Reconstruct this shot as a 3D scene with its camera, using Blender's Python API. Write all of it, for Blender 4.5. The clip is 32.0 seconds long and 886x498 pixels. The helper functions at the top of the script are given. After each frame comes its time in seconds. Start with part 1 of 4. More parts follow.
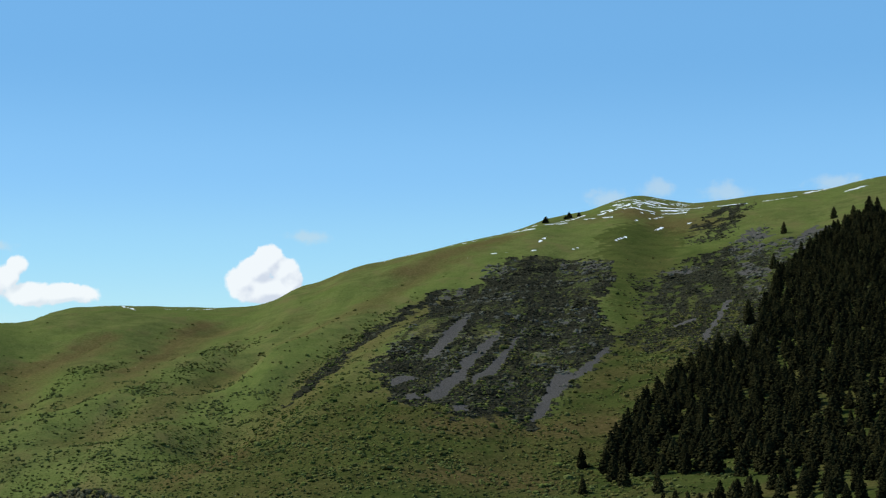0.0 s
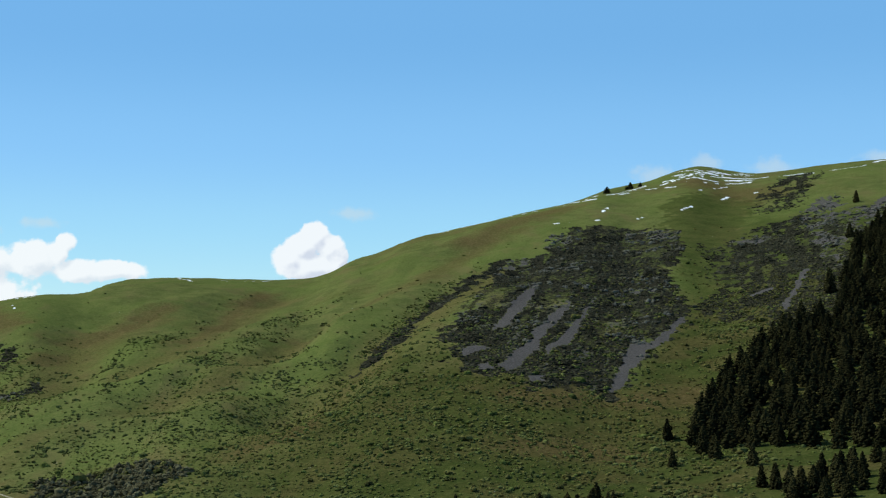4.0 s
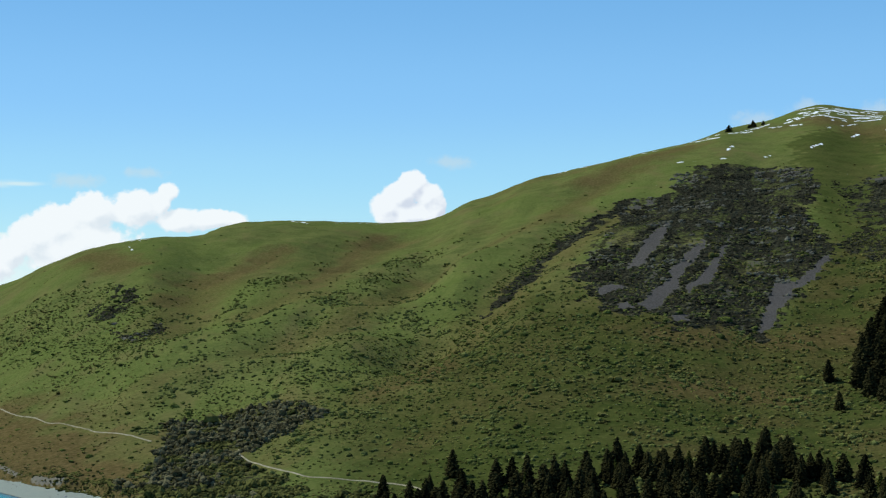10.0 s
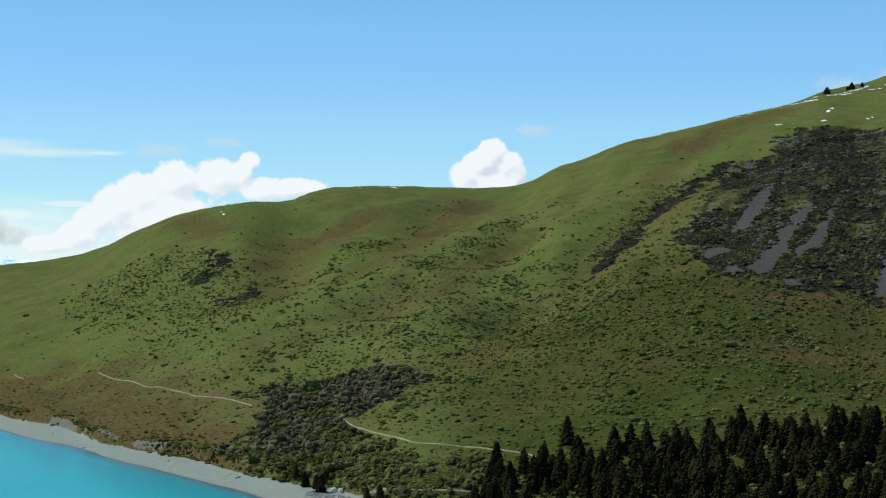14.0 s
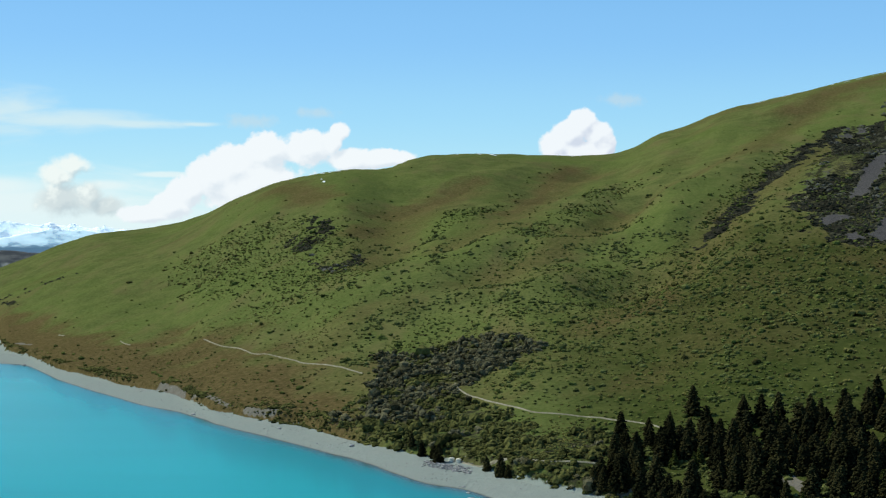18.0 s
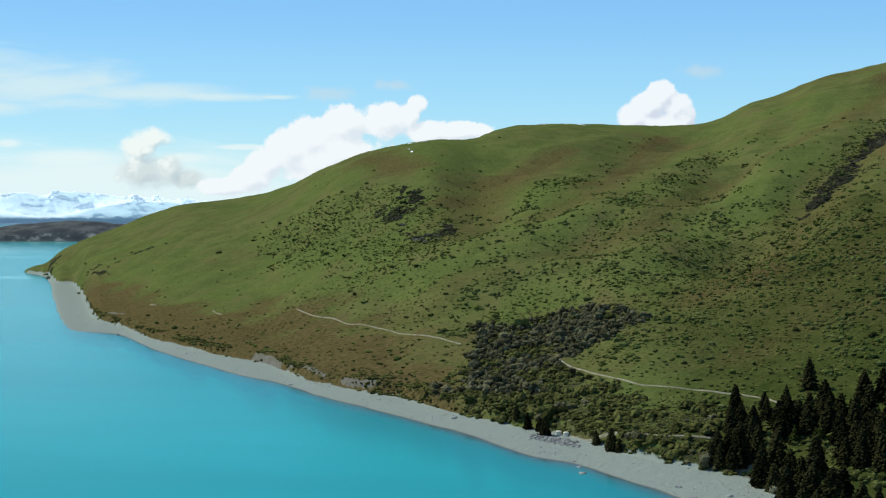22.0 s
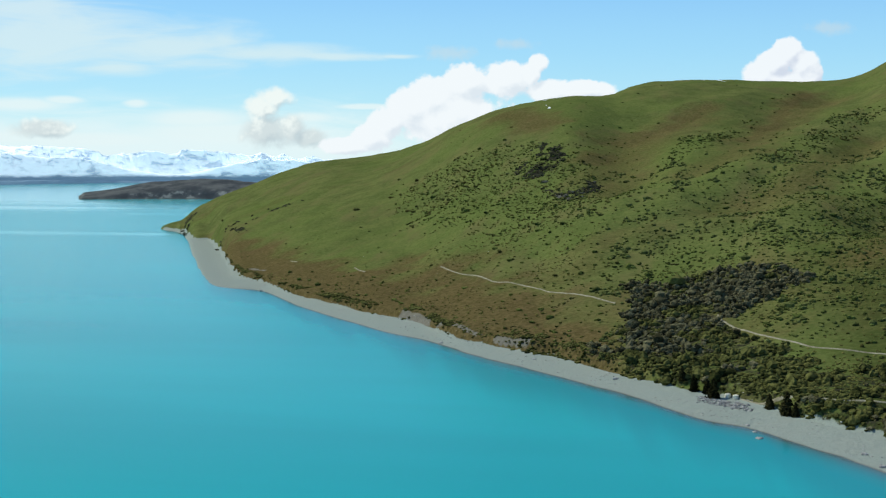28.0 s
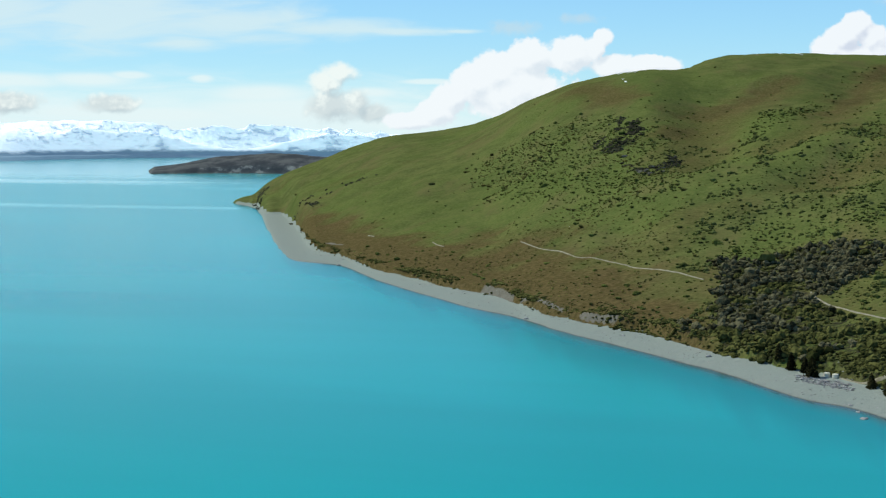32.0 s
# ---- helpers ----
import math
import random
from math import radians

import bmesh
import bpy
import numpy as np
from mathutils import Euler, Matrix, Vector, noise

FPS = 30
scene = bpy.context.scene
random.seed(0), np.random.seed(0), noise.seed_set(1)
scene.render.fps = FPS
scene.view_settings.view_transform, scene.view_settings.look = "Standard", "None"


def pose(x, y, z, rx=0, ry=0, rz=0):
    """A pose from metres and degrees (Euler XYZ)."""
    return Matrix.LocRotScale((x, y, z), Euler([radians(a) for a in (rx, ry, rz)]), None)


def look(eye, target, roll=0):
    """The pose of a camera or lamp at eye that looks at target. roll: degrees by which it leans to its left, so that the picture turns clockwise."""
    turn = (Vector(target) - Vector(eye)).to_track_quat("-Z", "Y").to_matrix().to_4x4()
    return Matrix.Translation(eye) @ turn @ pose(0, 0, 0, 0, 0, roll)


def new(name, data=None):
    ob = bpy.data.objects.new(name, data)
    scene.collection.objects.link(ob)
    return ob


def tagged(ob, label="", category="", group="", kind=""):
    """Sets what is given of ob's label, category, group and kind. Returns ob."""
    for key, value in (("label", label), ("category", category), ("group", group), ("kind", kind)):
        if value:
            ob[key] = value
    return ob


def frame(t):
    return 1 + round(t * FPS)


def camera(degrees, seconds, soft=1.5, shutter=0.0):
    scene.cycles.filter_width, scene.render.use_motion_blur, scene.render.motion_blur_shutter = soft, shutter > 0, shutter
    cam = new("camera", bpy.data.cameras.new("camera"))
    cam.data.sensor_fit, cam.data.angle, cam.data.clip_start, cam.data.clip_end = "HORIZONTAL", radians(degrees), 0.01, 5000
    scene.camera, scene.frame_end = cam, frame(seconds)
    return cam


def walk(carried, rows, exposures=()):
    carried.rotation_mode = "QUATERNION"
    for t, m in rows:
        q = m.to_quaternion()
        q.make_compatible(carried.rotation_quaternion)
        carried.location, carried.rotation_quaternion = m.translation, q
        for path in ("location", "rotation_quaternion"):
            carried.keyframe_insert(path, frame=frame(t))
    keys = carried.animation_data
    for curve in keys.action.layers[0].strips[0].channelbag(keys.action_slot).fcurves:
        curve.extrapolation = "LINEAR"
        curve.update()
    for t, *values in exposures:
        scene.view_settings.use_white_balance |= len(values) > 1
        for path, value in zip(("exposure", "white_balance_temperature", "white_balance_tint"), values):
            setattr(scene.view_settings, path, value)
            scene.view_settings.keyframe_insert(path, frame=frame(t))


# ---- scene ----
# the camera: a slow flight over the lake, turning to the left and tipping down
cam = camera(33.57, 32.0, soft=1.25)
PATH = [  # seconds, x, y, z, turn to the left, tilt up, lean
    (0, 0.00, 0.00, 99.99, -6.869, 4.421, -0.083),
    (1, -3.44, 8.94, 98.74, -6.507, 4.221, -0.077),
    (2, -6.83, 17.50, 97.53, -6.098, 4.016, -0.077),
    (3, -10.19, 25.68, 96.37, -5.621, 3.786, -0.054),
    (3.5, -11.86, 29.63, 95.81, -5.364, 3.657, -0.040),
    (5.5, -18.42, 44.54, 93.67, -4.214, 3.033, -0.022),
    (6, -20.04, 48.05, 93.17, -3.901, 2.865, -0.022),
    (7, -23.25, 54.81, 92.19, -3.251, 2.516, -0.030),
    (8, -26.43, 61.23, 91.26, -2.587, 2.169, -0.037),
    (9, -29.57, 67.33, 90.37, -1.925, 1.824, -0.055),
    (10, -32.68, 73.12, 89.52, -1.268, 1.498, -0.064),
    (11, -35.77, 78.59, 88.71, -0.613, 1.188, -0.064),
    (12, -38.82, 83.76, 87.94, 0.043, 0.881, -0.050),
    (13, -41.84, 88.64, 87.20, 0.845, 0.562, -0.046),
    (14, -44.84, 93.24, 86.51, 1.839, 0.263, -0.031),
    (14.5, -46.32, 95.43, 86.18, 2.344, 0.117, -0.015),
    (16.5, -52.21, 103.53, 84.94, 4.161, -0.448, 0.031),
    (17, -53.66, 105.40, 84.65, 4.573, -0.595, 0.033),
    (18, -56.56, 108.94, 84.10, 5.316, -0.887, 0.037),
    (19, -59.43, 112.23, 83.58, 6.031, -1.162, 0.047),
    (20, -62.28, 115.30, 83.09, 6.718, -1.433, 0.056),
    (21, -65.11, 118.13, 82.64, 7.523, -1.698, 0.069),
    (22, -67.92, 120.75, 82.22, 8.328, -1.963, 0.086),
    (23, -70.71, 123.16, 81.83, 9.158, -2.233, 0.095),
    (24, -73.48, 125.36, 81.46, 10.017, -2.491, 0.099),
    (25, -76.24, 127.37, 81.13, 10.799, -2.771, 0.097),
    (25.5, -77.61, 128.31, 80.97, 11.145, -2.920, 0.097),
    (27.5, -83.07, 131.61, 80.41, 12.646, -3.433, 0.113),
    (28, -84.42, 132.33, 80.28, 13.016, -3.554, 0.128),
    (29, -87.12, 133.65, 80.05, 13.695, -3.789, 0.158),
    (30, -89.81, 134.82, 79.84, 14.269, -4.029, 0.156),
    (31, -92.49, 135.85, 79.65, 14.891, -4.282, 0.173),
    (32, -95.16, 136.74, 79.49, 15.485, -4.524, 0.189),
]


def aim(x, y, z, turn, tilt, lean):
    a, b = radians(turn), radians(tilt)
    way = Vector((-math.sin(a) * math.cos(b), math.cos(a) * math.cos(b), math.sin(b)))
    return look((x, y, z), Vector((x, y, z)) + way * 100, lean)


walk(cam, [(row[0], aim(*row[1:])) for row in PATH], [(0, 0.0, 6500, -4.0), (32, 0.0, 6500, -4.0)])

# ---- sky, clouds and sun ----
SUN_AZ, SUN_EL = -71.0, 48.0


class Graph:
    """Short hand for building node trees."""

    def __init__(self, tree):
        self.tree = tree

    def node(self, kind, **sets):
        n = self.tree.nodes.new(kind)
        if "operation" in sets:
            n.operation = sets["operation"]
        if "use_clamp" in sets:
            n.use_clamp = sets["use_clamp"]
        if "interpolation_type" in sets:
            n.interpolation_type = sets["interpolation_type"]
        if "noise_type" in sets:
            n.noise_type = sets["noise_type"]
        if "data_type" in sets:
            n.data_type, n.blend_type = sets["data_type"], sets["blend_type"]
        if "sky_type" in sets:
            n.sky_type, n.sun_disc = sets["sky_type"], sets["sun_disc"]
        if "attribute_name" in sets:
            n.attribute_type, n.attribute_name = sets["attribute_type"], sets["attribute_name"]
        return n

    def feed(self, socket, value):
        if isinstance(value, bpy.types.NodeSocket):
            self.tree.links.new(value, socket)
        else:
            socket.default_value = value

    def math(self, op, *args, clamp=False):
        n = self.node("ShaderNodeMath", operation=op, use_clamp=clamp)
        for s, a in zip(n.inputs, args):
            self.feed(s, a)
        return n.outputs[0]

    def ramp(self, value, a, b, lo=0.0, hi=1.0, smooth=True):
        n = self.node("ShaderNodeMapRange", interpolation_type="SMOOTHSTEP" if smooth else "LINEAR")
        for s, v in zip(n.inputs, (value, a, b, lo, hi)):
            self.feed(s, v)
        return n.outputs[0]

    def noise(self, vector, scale, detail=4.0, rough=0.55, kind="FBM", warp=0.0):
        n = self.node("ShaderNodeTexNoise", noise_type=kind)
        self.feed(n.inputs["Vector"], vector)
        n.inputs["Scale"].default_value, n.inputs["Detail"].default_value, n.inputs["Roughness"].default_value = scale, detail, rough
        n.inputs["Distortion"].default_value = warp
        return n.outputs[0]

    def mix(self, factor, a, b, blend="MIX"):
        n = self.node("ShaderNodeMix", data_type="RGBA", blend_type=blend)
        self.feed(n.inputs[0], factor)
        for s, v in ((n.inputs[6], a), (n.inputs[7], b)):
            self.feed(s, (*v, 1.0) if isinstance(v, tuple) and len(v) == 3 else v)
        return n.outputs[2]

    def scaled(self, vector, xyz):
        n = self.node("ShaderNodeVectorMath", operation="MULTIPLY")
        self.feed(n.inputs[0], vector)
        n.inputs[1].default_value = xyz
        return n.outputs[0]


# clouds as rounded heaps: bearing, height over the horizon, half width, half height, in degrees
CUMULUS = [(0.12, 4.04, 0.61, 0.59), (-0.43, 3.6, 0.79, 0.59), (-0.94, 3.18, 0.7, 0.57), (0.67, 3.62, 0.66, 0.57), (0.96, 3.18, 0.46, 0.57), (-0.16, 2.83, 1.48, 0.57)]
HEAPS = [(-9.32, 3.64, 0.46, 0.4), (-9.67, 3.25, 0.5, 0.48), (-10.57, 3.03, 1.04, 0.8), (-12.13, 2.9, 1.04, 0.82), (-13.44, 2.32, 1.13, 1.02), (-14.42, 1.89, 0.96, 0.87), (-15.18, 1.34, 0.86, 0.73), (-15.83, 0.79, 0.96, 0.62), (-12.77, 1.58, 2.5, 1.23), (-7.72, 2.64, 1.71, 0.42), (-8.84, 2.57, 1.19, 0.52), (-16.69, 0.47, 1.36, 0.42)]
GREYS = [(-19.51, 2.31, 0.88, 0.48), (-20.04, 1.88, 0.88, 0.57), (-19.87, 1.05, 1.2, 0.86), (-18.85, 1.14, 0.74, 0.74), (-18.25, 0.75, 0.93, 0.51), (-28.22, 1.08, 1.42, 0.48), (-32.13, 1.11, 1.91, 0.57)]
SHELVES = [(-21.39, 0.92, 3.28, 0.48), (-18.24, 1.55, 1.0, 0.2), (-22.45, 1.48, 1.97, 0.35), (-28.92, 1.96, 1.75, 0.28), (-27.48, 2.14, 0.87, 0.17), (-24.78, 2.05, 0.48, 0.17), (-26.47, 0.66, 2.84, 0.26), (-17.05, 0.39, 1.75, 0.26), (-32.11, 1.9, 2.4, 0.31), (-16.16, 1.97, 1.09, 0.11), (-29.14, 0.76, 1.97, 0.22)]
WISPS = [(-27.85, 4.45, 5.73, 1.59), (-23.69, 4.22, 4.36, 1.08), (-20.28, 3.97, 3.9, 0.53), (-17.02, 3.9, 3.1, 0.22), (-28.85, 5.51, 4.13, 0.74), (-25.39, 3.39, 2.17, 0.45), (-32.83, 4.55, 4.59, 1.99), (-14.84, 3.9, 1.14, 0.12)]
SCRAPS = [(13.29, 6.35, 1.0, 0.44), (15.26, 6.7, 0.79, 0.52), (17.84, 6.5, 1.05, 0.48), (21.95, 6.76, 1.14, 0.39), (-12.75, 4.04, 1.35, 0.33), (-10.22, 4.37, 0.87, 0.26), (1.51, 4.88, 0.98, 0.31)]

world = bpy.data.worlds.new("sky")
scene.world = world
world.use_nodes = True
wg = Graph(world.node_tree)
world.node_tree.nodes.clear()
sky = wg.node("ShaderNodeTexSky", sky_type="NISHITA", sun_disc=False)
sky.sun_elevation, sky.sun_rotation = radians(SUN_EL), radians(SUN_AZ)
sky.altitude, sky.air_density, sky.dust_density, sky.ozone_density = 700, 1.0, 0.4, 1.4
direction = wg.node("ShaderNodeTexCoord").outputs["Generated"]
apart = wg.node("ShaderNodeSeparateXYZ")
wg.feed(apart.inputs[0], direction)
bearing = wg.math("MULTIPLY", wg.math("ARCTAN2", apart.outputs[0], apart.outputs[1]), 57.29578)
height = wg.math("MULTIPLY", wg.math("ARCSINE", apart.outputs[2]), 57.29578)
flat = wg.node("ShaderNodeCombineXYZ")
wg.feed(flat.inputs[0], bearing)
wg.feed(flat.inputs[1], height)


def heap(rows, east=0.0, up=0.0):
    """How deep a direction lies within rounded heaps, the heaps moved by so many degrees."""
    best = None
    for a, e, w, h in rows:
        dx = wg.math("MULTIPLY", wg.math("SUBTRACT", bearing, a + east), 1 / w)
        dy = wg.math("MULTIPLY", wg.math("SUBTRACT", height, e + up), 1 / h)
        q = wg.math("SUBTRACT", 1.0, wg.math("SQRT", wg.math("MULTIPLY_ADD", dx, dx, wg.math("MULTIPLY", dy, dy))))
        best = q if best is None else wg.math("SMOOTH_MAX", best, q, 0.22)
    return best


def billows(east=0.0, up=0.0):
    n = wg.node("ShaderNodeVectorMath", operation="ADD")
    wg.feed(n.inputs[0], flat.outputs[0])
    n.inputs[1].default_value = (-east, -up, 0)
    coarse, fine = wg.noise(n.outputs[0], 1.6, 3.0, 0.5), wg.noise(n.outputs[0], 4.2, 4.0, 0.55)
    return wg.math("SUBTRACT", wg.math("MULTIPLY_ADD", fine, 0.35, coarse), 0.675)


def cumulus(rows, ragged, soft, bright, dim):
    """Cover and colour of heaped clouds, bright on the side of the sun."""
    here = wg.math("MULTIPLY_ADD", billows(), ragged, heap(rows))
    there = wg.math("MULTIPLY_ADD", billows(0.3, -0.36), ragged * 0.75, heap(rows, 0.3, -0.36))
    lit = wg.ramp(wg.math("SUBTRACT", here, there), -0.5, 0.12)
    return wg.ramp(here, 0.0, soft), wg.mix(lit, dim, bright)


streak = wg.math("SUBTRACT", wg.noise(wg.scaled(flat.outputs[0], (0.3, 1.5, 1)), 1.0, 5.0, 0.55, warp=0.6), 0.5)
crisp, crisp_colour = cumulus(CUMULUS, 0.7, 0.2, (8.3, 8.1, 9.1), (6.1, 6.2, 7.7))
heaps, heap_colour = cumulus(HEAPS, 0.8, 0.26, (8.4, 8.2, 9.1), (6.9, 7.05, 8.2))
greys, grey_colour = cumulus(GREYS, 0.9, 0.6, (8.2, 8.2, 8.6), (5.2, 5.7, 6.5))
grey_colour = wg.mix(wg.math("MULTIPLY", wg.ramp(wg.math("MULTIPLY_ADD", billows(), 3.0, height), 1.9, 0.9), 0.6), grey_colour, (4.9, 5.4, 6.2))
shelf = wg.math("MULTIPLY", wg.ramp(wg.math("MULTIPLY_ADD", streak, 1.4, heap(SHELVES)), -0.35, 0.6), 0.85)
wisp = wg.math("MULTIPLY", wg.ramp(wg.math("MULTIPLY_ADD", streak, 1.5, heap(WISPS)), -0.15, 0.85), 0.74)
scrap = wg.math("MULTIPLY", wg.ramp(wg.math("MULTIPLY_ADD", billows(), 1.5, heap(SCRAPS)), -0.1, 0.8), 0.42)
low_sky = wg.mix(wg.ramp(height, 0.5, 4.5), (5.0, 7.4, 8.9), (3.5, 6.2, 9.0))
low_sky = wg.mix(wg.ramp(height, 3.5, 7.5), low_sky, (2.5, 4.95, 8.8))
low_sky = wg.mix(wg.ramp(height, 6.5, 12.0), low_sky, (1.75, 3.95, 7.7))
clear = wg.mix(1.0, sky.outputs[0], (0.75, 0.95, 1.25), "MULTIPLY")
clear = wg.mix(wg.math("MULTIPLY", wg.ramp(height, 24.0, 12.0), 0.8), clear, low_sky)
bank = wg.math("MULTIPLY", wg.ramp(wg.math("MULTIPLY_ADD", streak, 2.4, height), 2.6, 0.4), wg.ramp(bearing, -6.0, -18.0))
colour = wg.mix(wg.math("MULTIPLY", bank, 0.9), clear, (7.5, 8.05, 8.8))
colour = wg.mix(scrap, colour, (6.1, 6.3, 6.9))
colour = wg.mix(wisp, colour, (6.8, 7.5, 8.2))
colour = wg.mix(shelf, colour, (7.5, 8.0, 8.7))
colour = wg.mix(greys, colour, grey_colour)
colour = wg.mix(heaps, colour, heap_colour)
colour = wg.mix(crisp, colour, crisp_colour)
backing = wg.node("ShaderNodeBackground")
wg.feed(backing.inputs[0], colour)
backing.inputs[1].default_value = 0.113
wg.feed(wg.node("ShaderNodeOutputWorld").inputs[0], backing.outputs[0])

sun = new("sun", bpy.data.lights.new("sun", "SUN"))
sun.data.energy, sun.data.angle, sun.data.color = 3.6, radians(0.55), (1.0, 0.95, 0.87)
a, b = radians(SUN_AZ), radians(SUN_EL)
sun.matrix_world = look((math.sin(a) * math.cos(b) * 500, math.cos(a) * math.cos(b) * 500, math.sin(b) * 500), (0, 0, 0))
scene.view_settings.exposure = 0.0

# ---- materials ----
def material(name, rough=0.8, metal=0.0, shine=0.0):
    m = bpy.data.materials.new(name)
    m.use_nodes = True
    g = Graph(m.node_tree)
    bsdf = m.node_tree.nodes["Principled BSDF"]
    bsdf.inputs["Roughness"].default_value, bsdf.inputs["Metallic"].default_value = rough, metal
    bsdf.inputs["Specular IOR Level"].default_value = shine
    where = g.node("ShaderNodeNewGeometry").outputs["Position"]
    return m, g, bsdf, where


def bumped(g, bsdf, value, strength, distance):
    n = g.node("ShaderNodeBump")
    n.inputs["Strength"].default_value, n.inputs["Distance"].default_value = strength, distance
    g.feed(n.inputs["Height"], value)
    g.feed(bsdf.inputs["Normal"], n.outputs[0])


def mottled(name, dark, light, scale, rough=0.85, bump=0.0, fine=5.0, metal=0.0, island=0.0, per_object=0.0):
    """A surface with two scales of variation between two tones."""
    m, g, bsdf, where = material(name, rough, metal)
    v = g.math("MULTIPLY_ADD", g.noise(where, scale, 5.0), 0.6, g.math("MULTIPLY", g.noise(where, scale * fine, 3.0), 0.4))
    v = g.ramp(v, 0.33, 0.67)
    if island:
        v = g.math("MULTIPLY_ADD", g.math("SUBTRACT", g.node("ShaderNodeNewGeometry").outputs["Random Per Island"], 0.5), island, v, clamp=True)
    if per_object:
        v = g.math("MULTIPLY_ADD", g.math("SUBTRACT", g.node("ShaderNodeObjectInfo").outputs["Random"], 0.5), per_object, v, clamp=True)
    g.feed(bsdf.inputs["Base Color"], g.mix(v, dark, light))
    if bump:
        bumped(g, bsdf, g.noise(where, scale * fine, 3.0), 0.6, bump)
    return m


def ground_material():
    m, g, bsdf, where = material("hill_ground", 0.92)

    def mask(name):
        return g.node("ShaderNodeAttribute", attribute_type="GEOMETRY", attribute_name=name).outputs["Fac"]

    big, mid, fine = g.noise(where, 0.006, 4.0), g.noise(where, 0.05, 5.0, 0.6), g.noise(where, 0.45, 4.0, 0.65)
    grass = g.mix(g.ramp(mid, 0.34, 0.68), (0.088, 0.104, 0.03), (0.138, 0.146, 0.044))
    grass = g.mix(g.math("MULTIPLY", g.ramp(big, 0.4, 0.62), 0.7), grass, (0.112, 0.14, 0.034))
    grass = g.mix(g.math("MULTIPLY", g.ramp(fine, 0.45, 0.7), 0.35), grass, (0.185, 0.18, 0.068))
    grass = g.mix(g.math("MULTIPLY", g.ramp(fine, 0.54, 0.3), 0.35), grass, (0.045, 0.056, 0.016))
    wan = g.noise(g.scaled(where, (0.035, 0.012, 0.03)), 1.0, 5.0, 0.6)
    grass = g.mix(g.math("MULTIPLY", g.ramp(wan, 0.5, 0.7), 0.6), grass, (0.15, 0.125, 0.05))
    grass = g.mix(g.math("MULTIPLY", g.ramp(wan, 0.46, 0.3), 0.5), grass, (0.075, 0.1, 0.024))
    # darker green stands in for shade on the right of the slope
    shade_and_olive = g.mix(g.ramp(mid, 0.34, 0.68), (0.034, 0.046, 0.0105), (0.06, 0.069, 0.0175))
    grass = g.mix(g.math("MULTIPLY", mask("shade_and_olive"), 0.92), grass, g.mix(g.math("MULTIPLY", g.ramp(fine, 0.45, 0.7), 0.3), shade_and_olive, (0.12, 0.125, 0.04)))
    dry = g.mix(g.ramp(fine, 0.35, 0.7), (0.078, 0.053, 0.021), (0.15, 0.1, 0.045))
    speck = g.math("MULTIPLY", g.math("SUBTRACT", g.noise(where, 0.3, 4.0, 0.7), 0.5), 1.3)

    def broken(name):
        """A cover whose edge is broken up finely."""
        return g.ramp(g.math("ADD", mask(name), speck), 0.3, 0.7)

    c = g.mix(g.math("MULTIPLY", g.math("MULTIPLY_ADD", speck, 0.5, mask("dry"), clamp=True), 0.85), grass, dry)
    heath = g.mix(g.ramp(fine, 0.35, 0.68), (0.014, 0.014, 0.009), (0.042, 0.038, 0.026))
    c = g.mix(broken("heath"), c, heath)
    scree = g.mix(g.ramp(g.noise(where, 0.9, 5.0, 0.7), 0.3, 0.7), (0.05, 0.045, 0.041), (0.118, 0.107, 0.1))
    c = g.mix(broken("scree"), c, scree)
    track = g.mix(fine, (0.12, 0.105, 0.08), (0.24, 0.215, 0.17))
    c = g.mix(broken("track"), c, track)
    stones = g.noise(where, 1.6, 4.0, 0.75)
    beach = g.mix(g.ramp(stones, 0.25, 0.75), (0.245, 0.268, 0.23), (0.285, 0.308, 0.265))
    beach = g.mix(g.math("MULTIPLY", g.ramp(mid, 0.4, 0.65), 0.45), beach, (0.275, 0.285, 0.245))
    c = g.mix(g.ramp(g.math("MULTIPLY_ADD", speck, 3.5, mask("inland")), 0.5, -0.5), c, beach)
    c = g.mix(g.math("MULTIPLY", g.ramp(g.math("MULTIPLY_ADD", speck, 1.5, mask("afloat")), 3.0, 0.4), 0.8), c, (0.1, 0.1, 0.09))
    c = g.mix(g.ramp(g.math("MULTIPLY_ADD", g.math("SUBTRACT", g.noise(where, 0.16, 5.0, 0.75), 0.5), 2.0, mask("snow")), 0.4, 0.6), c, (0.82, 0.84, 0.87))
    g.feed(bsdf.inputs["Base Color"], c)
    lumps = g.math("MULTIPLY_ADD", fine, 0.5, g.math("MULTIPLY", g.noise(where, 0.16, 4.0, 0.6), 1.0))
    bumped(g, bsdf, lumps, 0.75, 1.2)
    return m


